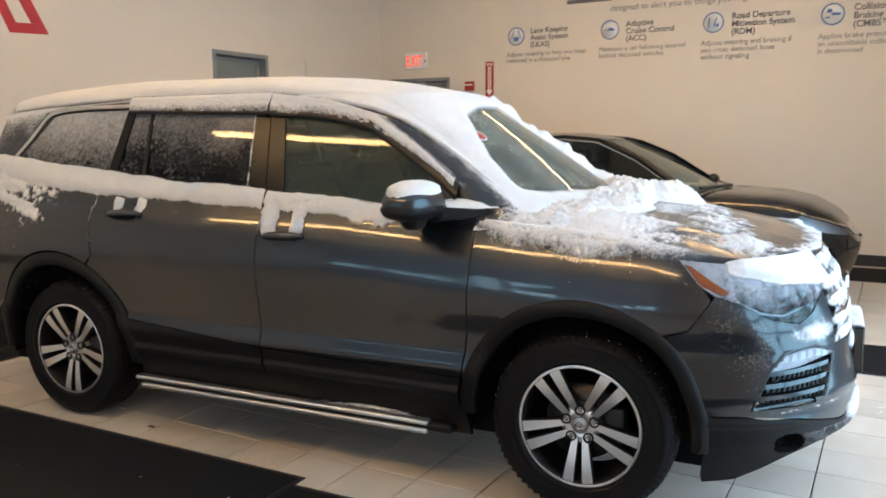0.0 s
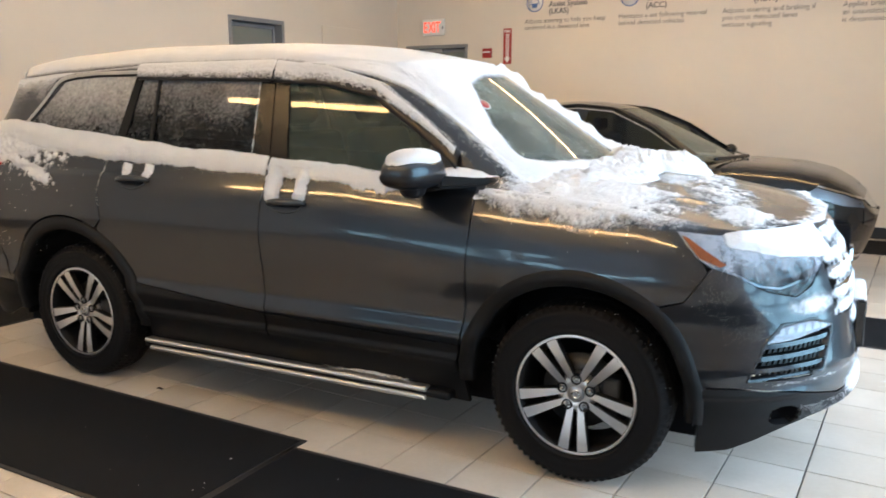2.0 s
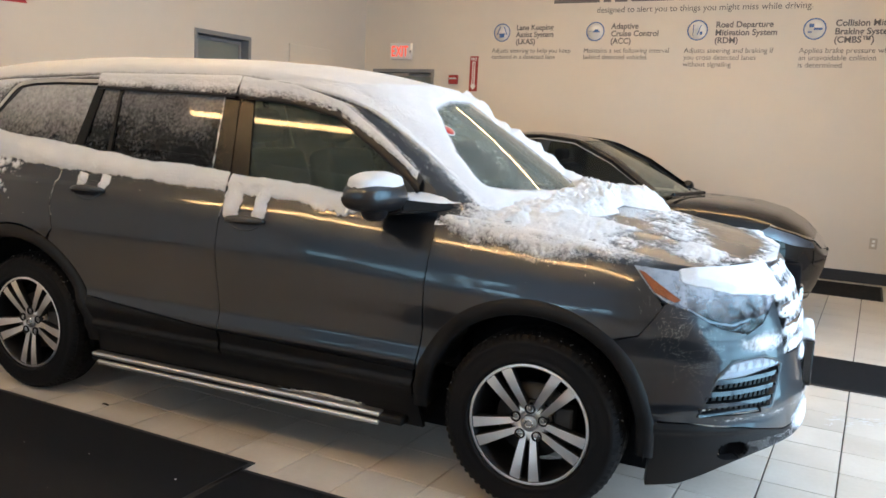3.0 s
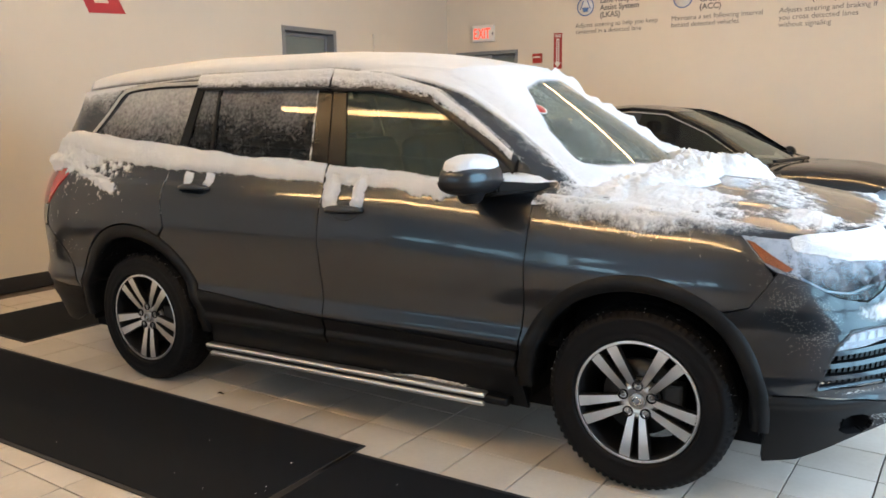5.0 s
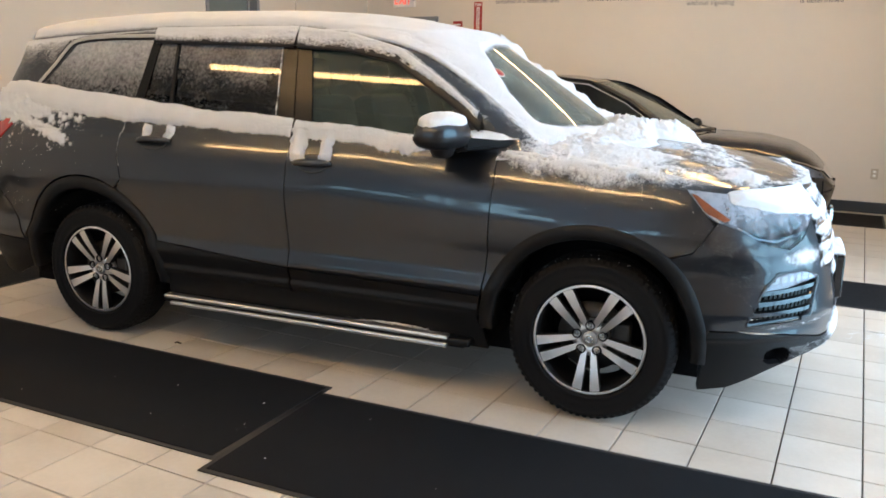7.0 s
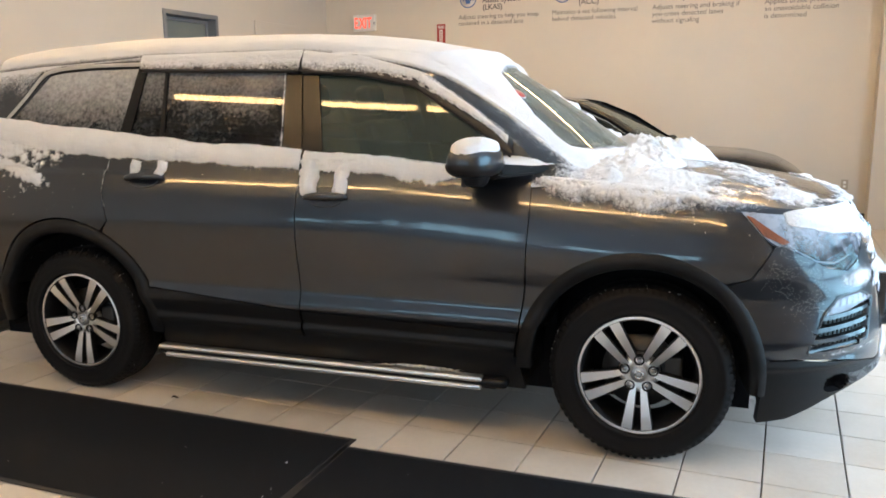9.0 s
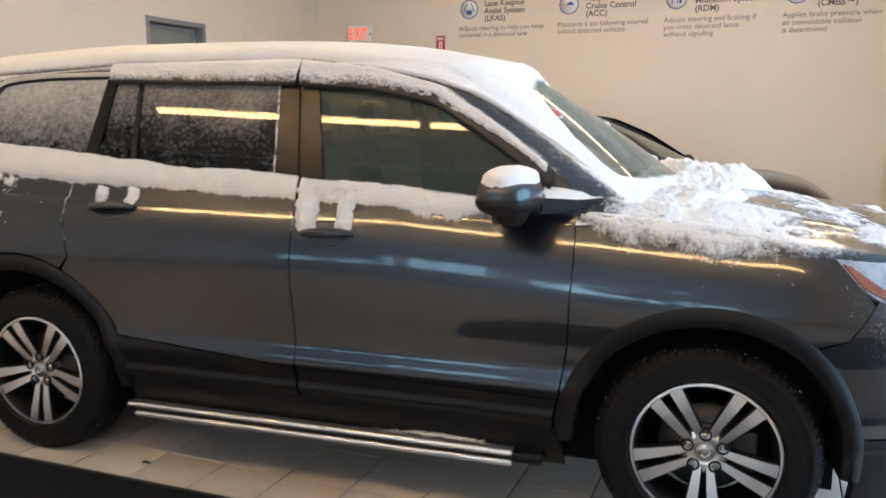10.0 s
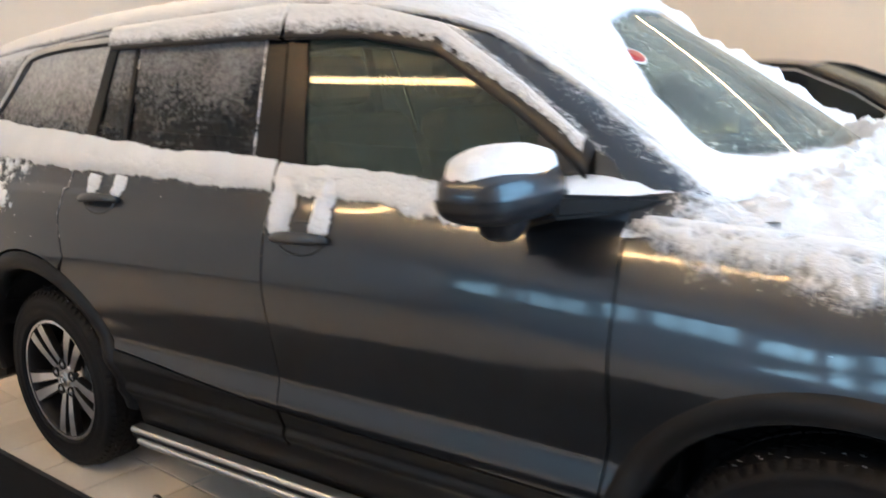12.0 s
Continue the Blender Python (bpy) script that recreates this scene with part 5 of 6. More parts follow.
# snow that slid over the doors above the handles
def t_slide(s, z):
    def bar(c, w, z0, lean=0.0):
        zc = max(z, z0 + w)
        return (w - math.hypot(s - c - lean * (z - z0), z - zc)) / .012
    a = max(bar(-.062, .046, 1.055), bar(.092, .036, 1.06, .1), (z - 1.165 - .25 * abs(s - .015)) / .012)
    b = max(bar(-1.01, .033, 1.135, -.1), bar(-.875, .030, 1.128, .1), -2)
    m = max(a, b) + 2.2 * fbm(s * 16, z * 16, 17) + .7 * fbm(s * 60, z * 60, 3)
    return .034 * min(1.0, m / 3.2) ** .6 if m > 0 else m * .008


snow_cover("handle_snow", "snow lumps hanging over the front door handle", H, -.135, .17, 1.04, 1.215, 70, 46, t_slide)
snow_cover("handle_snow", "snow lumps resting on the rear door handle", H, -1.06, -.83, 1.115, 1.195, 56, 28, t_slide)


# rear flank and tail
def t_flank(s, z):
    m = max(ramp(s, [-2.33, -2.12, -2.0, -1.8, -1.5, -1.4], [.25, .4, .8, .62, .45, .1]) * ramp(z, [1.0, 1.12, 1.2, 1.28], [.05, .42, .95, 1.4]), ramp(z, [1.19, 1.25], [0, 1]) * ramp(s, [-2.4, -1.9, -1.7], [1, 1, .3]))
    streak = math.exp(-((z - (1.075 + .29 * (-1.5 - s))) / .040) ** 2) * ramp(s, [-2.05, -1.95, -1.58, -1.46], [.2, .95, .9, .1])
    rest = math.exp(-(((s + 2.2) / .16) ** 2 + ((z - 1.235) / .05) ** 2)) * 2.0
    return min(.05, (max(m, streak, rest) - .47 + .5 * fbm(s * 10, z * 10, 31) + .5 * (puff(s * 30, z * 30, 4) - .45) + .3 * fbm(s * 45, z * 45, 3)) * .036)


snow_cover("flank_snow", "ragged snow clinging to the rear flank", H, -2.42, -1.40, 1.0, 1.36, 200, 74, t_flank, soft=.011)
def rear_side(s, f, d=0.0):
    """The side of the rear pillar, f from the ledge up to the roof's edge."""
    z = 1.36 + f * (gutter(shell(s, 1.6).x) - 1.368)
    return H(s, z, d)


def t_rear(s, f):
    edge = ramp(s, [-1.96, -1.85, -1.73, -1.6, -1.07], [.05, .50, .98, 1.07, 1.07])
    m = ramp(f, [0, .2, .5, .8, .93, 1], [-.28, -.22, -.02, .32, .7, 1.4])
    return min(.02, (m - 1.2 * max(0, (edge - f) / .08) + .35 * fbm(s * 6, f * 2, 3) + .15 * fbm(s * 30, f * 9, 8)) * .007)


snow_cover("pillar_snow", "frost dusted over the rear pillar and the roof edge", rear_side, -2.3, -1.07, 0, 1.03, 220, 60, t_rear, soft=.008)


# along the visors and the A pillar
def over_visor(s, q, d=0.0):
    zt = ramp(s, [-1.1, -.26, .135, .389, .66, .80, .9], [1.645, 1.628, 1.605, 1.555, 1.395, 1.305, 1.215])
    out = .024 * (1 - q) ** .7
    return H(s, zt - .01 + (gutter(s) - zt + .014) * q, d - out)


def t_visor(s, q):
    low = .03 + .10 * fbm(s * 7, 1, 3) + ramp(s, [-1.1, -.2, .2, .6, .8], [-.10, -.08, .0, .10, .2])
    gap = .02 if abs(s + .176) < .006 else 0
    return min(.020, ((q - low) * 1.05 + .06 + .18 * fbm(s * 9, q * 2, 12) + .22 * fbm(s * 36, q * 6, 1)) * .020) - gap


snow_cover("visor_snow", "crust of snow on the window visors", over_visor, -1.075, .84, 0, 1.0, 560, 34, t_visor, soft=.014)


def pillar(a, b, d=0.0):
    x = .965 - 1.0 * a
    p = H(x, gutter(x))
    q = screen(-1, a ** 0.92)
    m = p.lerp(q, b)
    return m + Vector((.012, -.2 * d * -1, .018)) * math.sin(math.pi * b) + Vector((-.45, .35, -.82)) * d


def t_pillar(a, b):
    rail = (.16 - abs(b - .02)) / .16 * ramp(a, [0, .1, .5, 1], [.0, .55, .8, 1.0])
    top = (b - ramp(a, [0, .15, .4, .7, .85, 1], [1.0, .74, .50, .22, -.1, -.5])) / .12
    return min(.026, (max(rail - .35, min(top, 1), ramp(b, [0, .5, .8, 1], [-.35, .10, .6, 1.1])) + .35 * fbm(a * 14, b * 5, 8) + .25 * fbm(a * 60, b * 14, 2)) * .016)


snow_cover("pillar_snow", "snow streaks along the windscreen pillar", pillar, 0, 1, -.02, 1.03, 150, 40, t_pillar, flip=True, soft=.012)


# front end
def t_lamp(s, z):
    d = (s - XK) / LF * 90
    low = ramp(d, [24, 30, 40, 60, 66], [1.04, 1.0, .965, .925, .93]) + .012 * fbm(s * 12, z * 5, 3) + .004 * fbm(s * 45, z * 20, 5)
    end = min((d - 30.5 - 25 * max(0, 1.0 - z)) / 2.0, (69 - d) / 3)
    return min(.022, (min((z - low) / .012, end) - .2 + .5 * fbm(s * 25, z * 25, 2)) * .01)


snow_cover("headlamp_snow", "slab of snow on top of the headlamp", H, S(24), S(68), .90, 1.045, 110, 40, t_lamp)


snow_cover("headlamp_snow", "snow bridging the gap between bonnet and headlamp", lip, .06, 1.0, 0, 1.0, 130, 16,
           lambda a, b: (ramp(a, [.06, .17, .23, .42, .5, .6, .66, 1], [-1, -1, .9, 1.0, .9, .75, .9, 1]) * (1.05 - .85 * b) - .25 + .3 * fbm(a * 14, b * 2, 6)) * .022, soft=.01)


def t_grille(s, z):
    d = (s - XK) / LF * 90
    bars = .5 + .5 * math.cos((z - .79) / .07 * 2 * math.pi)
    return (ramp(d, [58, 64, 90], [.1, .75, .8]) * (.6 + .4 * bars) - .36 + .45 * fbm(s * 16, z * 18, 41) + .25 * fbm(s * 50, z * 50, 4)) * .015


snow_cover("grille_snow", "snow packed over the grille", H, S(58), S(90), .70, 1.02, 80, 70, t_grille, soft=.006)


def t_bumper(s, z):
    d = (s - XK) / LF * 90
    pad = math.exp(-(((d - 53) / 11) ** 2 + ((z - .768) / .055) ** 2)) * 1.25
    lip = math.exp(-(((z - .485) / .02) ** 2)) * ramp(d, [30, 38, 80, 90], [.3, .72, .8, 1])
    tip = math.exp(-(((d - 74) / 11) ** 2 + ((z - .41) / .075) ** 2)) * 1.6
    up = math.exp(-(((d - 80) / 10) ** 2 + ((z - .66) / .05) ** 2)) * 1.4
    return (max(pad, lip, tip, up) - .66 + .32 * fbm(s * 14, z * 14, 51) + .25 * fbm(s * 45, z * 45, 6)) * .014


snow_cover("bumper_snow", "snow patches on the front bumper", H, S(30), S(90), .30, .84, 150, 110, t_bumper, soft=.009)


# mirror
def mirror_top(a, b, d=0.0):
    y, x = -1.058 + .150 * a, .762 + .088 * b + .015 * a
    k = max(0.0, 1 - abs(a) ** 2.5 - abs(b) ** 2.5)
    return Vector((x, y, 1.238 + .072 * k ** .42 - d))


snow_cover("mirror_snow", "cap of snow on the door mirror", mirror_top, -.96, .96, -.96, .96, 50, 36,
           lambda a, b: (.024 + .006 * fbm(a * 5, b * 5, 2)) * (1 if a * a + b * b < .86 else (1.0 - math.hypot(a, b)) / .075) if math.hypot(a, b) < 1.0 + .03 * fbm(a * 9, b * 9, 4) else -.004)
snow_cover("mirror_snow", "snow on the mirror foot", lambda a, b, d: Vector((.71 + (.33 - .19 * a) * b, -.825 - .145 * a, 1.206 - d)), 0, 1, 0, 1, 24, 24,
           lambda a, b: (.042 * math.sin(math.pi * min(.98, max(.02, b))) ** .5 + .006 * fbm(a * 7, b * 7)) * (1.2 - .6 * a) - .004)

snow_cover("window_frost", "thin line of frost along the rear window edge", lambda a, b, d: H(-.221 - .085 * (b - 1.2) - a, b, d), -.006, .02, 1.22, 1.615, 8, 90,
           lambda a, b: (.75 - abs(a - .006) / .008 + .9 * fbm(a * 40, b * 22, 5)) * .004, soft=.005)

snow_cover("seam_frost", "thin line of frost in the rear door seam", lambda a, b, d: H(-1.19 + .081 * (1.245 - b) + .35 * max(0, 1.06 - b) ** 1.2 + a, b, d), -.007, .007, .985, 1.22, 6, 60,
           lambda a, b: (.55 - abs(a) / .007 + .9 * fbm(a * 30, b * 16, 5) + .9 * (b - 1.12)) * .004, soft=.005)
snow_cover("seam_frost", "thin line of frost on the door edge", lambda a, b, d: H(-.114 + a, b, d), -.007, .007, 1.0, 1.17, 6, 44,
           lambda a, b: (.25 - abs(a) / .007 + .9 * fbm(a * 30, b * 16, 8) + 1.6 * (b - 1.1)) * .004, soft=.005)

# running board
snow_cover("step_snow", "frozen slush on the running board", lambda x, b, d: Vector((x, -.915 + .095 * b, .299 - .006 * b - d)), -.8, .80, 0, 1, 240, 20,
           lambda x, b: (fbm(x * 18, b * 2, 61) + .45 * fbm(x * 60, b * 7, 2) - .50 + 1.05 * math.exp(-((x - .45) / .30) ** 2)) * .016, soft=.010)
# plate holder
snow_cover("plate_snow", "snow heaped on the front plate holder", lambda a, b, d: Vector((2.34 + .085 * b, -.18 + .36 * a, .70 - d)), 0, 1, 0, 1, 40, 14,
           lambda a, b: .055 * (math.sin(math.pi * a) * math.sin(math.pi * b)) ** .35 + .015 * fbm(a * 6, b * 3) - .004)


def specks(name, label, n, place, size, normal_lift=0.001):
    bm = bmesh.new()
    for _ in range(n):
        p = place()
        if p is None:
            continue
        r = size * random.uniform(.5, 1.4)
        top = [bm.verts.new(p + Vector((r * random.uniform(.6, 1.2) * math.cos(k * 1.257), r * random.uniform(.6, 1.2) * .6 * math.sin(k * 1.257), r * math.sin(k * 1.257)))) for k in range(5)]
        tip = bm.verts.new(p + Vector((.2, -.7, .4)).normalized() * r * .7)
        for k in range(5):
            bm.faces.new((top[k], top[(k + 1) % 5], tip))
    bmesh.ops.recalc_face_normals(bm, faces=bm.faces)
    ob = link_mesh(name, bm, SNOW)
    ob.matrix_basis = CAR
    return tagged(ob, label, "snow", "snow on the grey car", "stuff")


def on_shell(u0, u1, v0, v1, keep):
    def f():
        u, v = random.uniform(u0, u1), random.uniform(v0, v1)
        return H(u, v, -.001) if random.random() < keep(u, v) else None
    return f


specks("snow_specks", "fine snow specks on the front corner", 26000, on_shell(S(16), S(40), .50, .95, lambda u, v: math.exp(-(((u - S(32)) / .085) ** 2 + ((v - .775 - .5 * (S(32) - u)) / .085) ** 2)) * (.3 + 1.1 * fbm(u * 9, v * 9, 3))), .00065)
specks("snow_specks", "fine snow specks along the chin", 900, on_shell(S(46), S(66), .335, .385, lambda u, v: .2 + 1.3 * max(0, fbm(u * 14, v * 30, 3) + .1)), .0011)
specks("snow_specks", "fine snow specks on the wing", 260, on_shell(1.1, 1.86, .93, 1.07, lambda u, v: ramp(v, [.93, 1.07], [.05, .8]) * (.15 + 1.2 * fbm(u * 8, v * 8))), .0015)
specks("snow_specks", "fine snow specks on the doors below the ledge", 800, on_shell(-1.15, .7, 1.10, 1.20, lambda u, v: ramp(v, [1.1, 1.2], [.0, .5]) * max(0, .05 + 1.2 * fbm(u * 7, v * 7))), .0018)
specks("snow_specks", "fine snow specks on the rear flank", 1100, on_shell(-2.3, -1.3, .70, 1.2, lambda u, v: ramp(v, [.7, .85, 1.0, 1.2], [.5, .05, .2, .9]) * ramp(u, [-2.3, -2.0, -1.3], [1, .7, .1])), .0018)
for cx in (FW, RW):
    def on_tread(cx=cx):
        a = random.choice((random.uniform(.2, 2.9), random.uniform(.2, 2.9), random.uniform(0, 6.28)))
        r = random.uniform(.352, .372)
        return Vector((cx + r * math.cos(a), (-.82 if cx > 0 else -.80) - random.uniform(.05, .098), HUB_Z + r * math.sin(a)))
    specks("snow_specks", "snow caught in the tyre tread", 110, on_tread, .0017)


# ---------------------------------------------------------------- doors and fittings on the walls
def wall_door(name, along, a0, a1, z1, at, label):
    """A framed door set back in its opening; along x on the north wall, along y on the west wall."""
    d = new(name)
    tagged(d, label, "door", kind="structure")

    def bx(a, b, z0, zz, t0, t1, bev=.003):
        return rbox(a, at + t0, z0, b, at + t1, zz, bev, 1) if along == "x" else rbox(at - t1, a, z0, at - t0, b, zz, bev, 1)
    for b in ((a0, a0 + .05, 0, z1 - .05), (a1 - .05, a1, 0, z1 - .05), (a0, a1, z1 - .05, z1)):
        part("door_frame", bx(*b, -.012, .15), METALGREY, d)
    leaf = part("door_leaf", bx(a0 + .055, a0 + .09, .01, z1 - .06, .10, .145), METALGREY, d)
    part("stile", bx(a1 - .09, a1 - .055, .01, z1 - .06, .10, .145), METALGREY, leaf)
    part("rail", bx(a0 + .09, a1 - .09, z1 - .10, z1 - .06, .10, .145), METALGREY, leaf)
    part("rail", bx(a0 + .09, a1 - .09, .01, .25, .10, .145), METALGREY, leaf)
    part("pane", bx(a0 + .09, a1 - .09, .25, z1 - .10, .118, .124, 0), DOORGLASS, leaf)
    if along == "x":
        part("closer", bx(a0 + .25, a0 + .6, z1 - .10, z1 - .055, .03, .08), STEEL, leaf)
    part("door_handle", bx(a1 - .125, a1 - .095, .85, 1.15, .05, .08, .01), STEEL, leaf)
    return d


wall_door("door_2", "x", DOOR_X0, DOOR_X1, DOOR_Z, WALL_N, "grey metal exit door with a glass pane")
wall_door("door_3", "y", WEST_DOOR[0], WEST_DOOR[1], WEST_DOOR[2], WALL_W, "grey metal framed glass door set back in the wall")
# plain rooms behind the two doors
for nm, b in (("wall_back", (DOOR_X0 - .4, WALL_N + 1.6, 0, DOOR_X1 + .4, WALL_N + 1.7, CEIL)), ("wall_back", (WALL_W - 1.8, WEST_DOOR[0] - .6, 0, WALL_W - 1.7, WEST_DOOR[1] + .6, CEIL)),
              ("ceiling_back", (WALL_W - 1.8, WEST_DOOR[0] - .6, 2.7, WALL_W - T, WEST_DOOR[1] + .6, 2.8)), ("ceiling_back", (DOOR_X0 - .4, WALL_N + T, 2.6, DOOR_X1 + .4, WALL_N + 1.7, 2.7)),
              ("wall_side", (WALL_W - 1.7, WEST_DOOR[0] - .6, 0, WALL_W - T, WEST_DOOR[0] - .5, 2.7)), ("wall_side", (WALL_W - 1.7, WEST_DOOR[1] + .5, 0, WALL_W - T, WEST_DOOR[1] + .6, 2.7)),
              ("wall_side", (DOOR_X0 - .4, WALL_N + T, 0, DOOR_X0 - .3, WALL_N + 1.6, 2.6)), ("wall_side", (DOOR_X1 + .3, WALL_N + T, 0, DOOR_X1 + .4, WALL_N + 1.6, 2.6))):
    tagged(link_mesh(nm, rbox(*b, 0), WALLMAT), "plain wall of the back room", "wall", kind="structure")

bm = rbox(WALL_W, 4.815, .0, WALL_W + .014, 5.75, 2.512, .003, 1)
tagged(link_mesh("flush_panel", bm, WALLMAT), "flush wall panel painted like the wall", "panel", kind="structure")

# plain red emblem high on the west wall
logo = thing("wall_emblem", "large red outlined emblem painted on the beige wall", "wall emblem")


def flat_poly(pts, at, t, mat, name, parent, label=""):
    """A thin flat shape on the west wall; pts are (y, z)."""
    bm = bmesh.new()
    a = [bm.verts.new((at, y, z)) for y, z in pts]
    b = [bm.verts.new((at + t, y, z)) for y, z in pts]
    bm.faces.new(b)
    for i in range(len(pts)):
        bm.faces.new((a[i - 1], b[i - 1], b[i], a[i]))
    bmesh.ops.recalc_face_normals(bm, faces=bm.faces)
    return part(name, bm, mat, parent, label)


flat_poly([(.745, 2.428), (1.125, 2.447), (1.078, 2.535), (.705, 2.517)], WALL_W, .003, REDPAINT, "bar", logo)
flat_poly([(1.078, 2.535), (.78, 3.08), (.66, 3.07), (.955, 2.53)], WALL_W, .003, REDPAINT, "bar", logo)
flat_poly([(.705, 2.517), (.81, 2.522), (.55, 3.06), (.45, 3.05)], WALL_W, .003, REDPAINT, "bar", logo)
flat_poly([(.45, 3.05), (.78, 3.08), (.73, 3.17), (.41, 3.14)], WALL_W, .003, REDPAINT, "bar", logo)
flat_poly([(.42, 2.545), (.53, 2.55), (.28, 3.05), (.17, 3.04)], WALL_W, .003, REDPAINT, "bar", logo)


def lettering(text, x, z, size, mat, parent, bold=0.0, name="text_line", at=WALL_N, align="LEFT", rot=None):
    cu = bpy.data.curves.new(name, "FONT")
    cu.body, cu.size, cu.align_x = text, size, align
    cu.extrude, cu.offset = .0012, bold
    cu.materials.append(mat)
    tmp = new(name, cu)
    dg = bpy.context.evaluated_depsgraph_get()
    me = bpy.data.meshes.new_from_object(tmp.evaluated_get(dg))
    bpy.data.objects.remove(tmp)
    ob = new(name, me)
    ob.parent = parent
    ob.matrix_basis = pose(x, at - .0022, z, 90, 0, 0)
    return ob


def ring_bm(cx, cz, r0, r1, y, n=40):
    bm = bmesh.new()
    lathe(bm, [(r0, 0), (r0, .002), (r1, .002), (r1, 0)], n, pose(cx, y, cz, 90, 0, 0))
    return bm


COLUMNS = (
    (-2.147, ("Lane Keeping", "Assist System", "(LKAS)"), ("Adjusts steering to help you keep", "centered in a detected lane")),
    (-.83, ("Adaptive", "Cruise Control", "(ACC)"), ("Maintains a set following interval", "behind detected vehicles")),
    (.457, ("Road Departure", "Mitigation System", "(RDM)"), ("Adjusts steering and braking if", "you cross detected lanes", "without signaling")),
    (1.76, ("Collision Mitigation", "Braking System", "(CMBS\u2122)"), ("Applies brake pressure when", "an unavoidable collision", "is determined")))
for k, (cx, title, body) in enumerate(COLUMNS):
    t = thing("wall_lettering", "grey printed wall text beside a round blue pictogram", "wall lettering", "driver assistance texts")
    part("pictogram_ring", ring_bm(cx, 2.842, .108, .122, WALL_N), BLUEMAT, t)
    part("pictogram_disc", ring_bm(cx, 2.842, .0, .107, WALL_N), WHITEPL, t)
    bm = bmesh.new()
    y = WALL_N - .0045
    if k == 0:
        box(bm, cx - .035, y, 2.775, cx + .035, y + .002, 2.81)
        box(bm, cx - .045, y, 2.81, cx + .045, y + .002, 2.83)
        for s in (-1, 1):
            box(bm, -.006, 0, -.06, .006, .002, .06, m=pose(cx + s * .05, y, 2.865, 0, s * -22, 0))
    elif k == 1:
        box(bm, cx - .03, y, 2.83, cx + .06, y + .002, 2.85)
        box(bm, cx - .01, y, 2.85, cx + .04, y + .002, 2.868)
        box(bm, cx - .085, y, 2.842, cx - .045, y + .002, 2.848)
    elif k == 2:
        box(bm, cx - .055, y, 2.78, cx - .045, y + .002, 2.91)
        box(bm, -.005, 0, -.06, .005, .002, .06, m=pose(cx + .02, y, 2.845, 0, 18, 0))
        box(bm, cx + .03, y, 2.79, cx + .06, y + .002, 2.825)
    else:
        box(bm, cx - .01, y, 2.83, cx + .08, y + .002, 2.855)
        box(bm, cx - .06, y, 2.86, cx - .01, y + .002, 2.90)
        box(bm, cx - .07, y, 2.80, cx - .03, y + .002, 2.815)
    part("pictogram_mark", bm, BLUEMAT, t)
    for i, s in enumerate(title):
        lettering(s, cx + .21, 2.872 - .092 * i, .098, TEXTMAT, t, .0022)
    for i, s in enumerate(body):
        lettering(s, cx - .14, 2.575 - .082 * i, .084, TEXTMAT, t)
t = thing("wall_lettering", "grey printed heading above the assistance texts", "wall lettering", "driver assistance texts")
lettering("designed to alert you to things you might miss while driving.", -.83, 3.075, .105, TEXTMAT, t)
x = -1.42
for w in (.62, .1, .16, .52, .34, .44, .12, .5, .46):
    part("unreadable_word", rbox(x, WALL_N - .002, 3.205, x + w, WALL_N, 3.255, 0), TEXTMAT, t)
    x += w + .05

# exit sign
t = thing("exit_sign", "white boxed exit sign with lit red letters", "exit sign")
part("sign_box", rbox(-3.915, WALL_N - .05, 2.475, -3.555, WALL_N, 2.705, .008), WHITEPL, t)
EXITRED = glowing("lit_red_letters", (1.0, 0.09, 0.05), 1.1)
for i, ch in enumerate("EXIT"):
    lettering(ch, (-3.893, -3.812, -3.722, -3.688)[i], 2.518, .21, EXITRED, t, .003, "letter", WALL_N - .0495).scale = (.62, 1, 1)
part("lamp_head", rbox(-3.575, WALL_N - .062, 2.56, -3.555, WALL_N - .05, 2.60, .003), METALGREY, t)

# alarm pull, extinguisher sign, outlet
t = thing("alarm_pull", "small red fire alarm pull box on the wall", "fire alarm")
part("alarm_body", rbox(-2.925, WALL_N - .04, 2.135, -2.785, WALL_N, 2.265, .008), REDSIGN, t)
part("pull_bar", rbox(-2.91, WALL_N - .052, 2.205, -2.80, WALL_N - .04, 2.225, .003), WHITEPL, t)
t = thing("extinguisher_sign", "tall red sign with a white arrow pointing down", "safety sign")
part("sign_plate", rbox(-2.612, WALL_N - .004, 2.045, -2.485, WALL_N, 2.525, .001, 1), REDSIGN, t)
lettering("FIRE", -2.549, 2.468, .052, WHITEPL, t, .001, "letters", WALL_N - .004, "CENTER")
bm = bmesh.new()
box(bm, -2.572, WALL_N - .0065, 2.13, -2.526, WALL_N - .004, 2.45)
v = [bm.verts.new(c) for c in ((-2.60, WALL_N - .0065, 2.13), (-2.498, WALL_N - .0065, 2.13), (-2.549, WALL_N - .0065, 2.06))]
bm.faces.new(v[::-1])
part("arrow", bm, WHITEPL, t)
for k in range(10):
    part("unreadable_letter", rbox(-2.562, WALL_N - .0085, 2.15 + .029 * k, -2.536, WALL_N - .0066, 2.167 + .029 * k, 0), REDSIGN, t)
t = thing("wall_outlet", "beige double socket on the back wall", "wall outlet")
part("cover_plate", rbox(2.585, WALL_N - .007, .40, 2.665, WALL_N, .525, .003), OUTLET, t)
for z in (.43, .475):
    part("socket", rbox(2.61, WALL_N - .0095, z, 2.64, WALL_N - .007, z + .028, .003), CEILMAT, t)

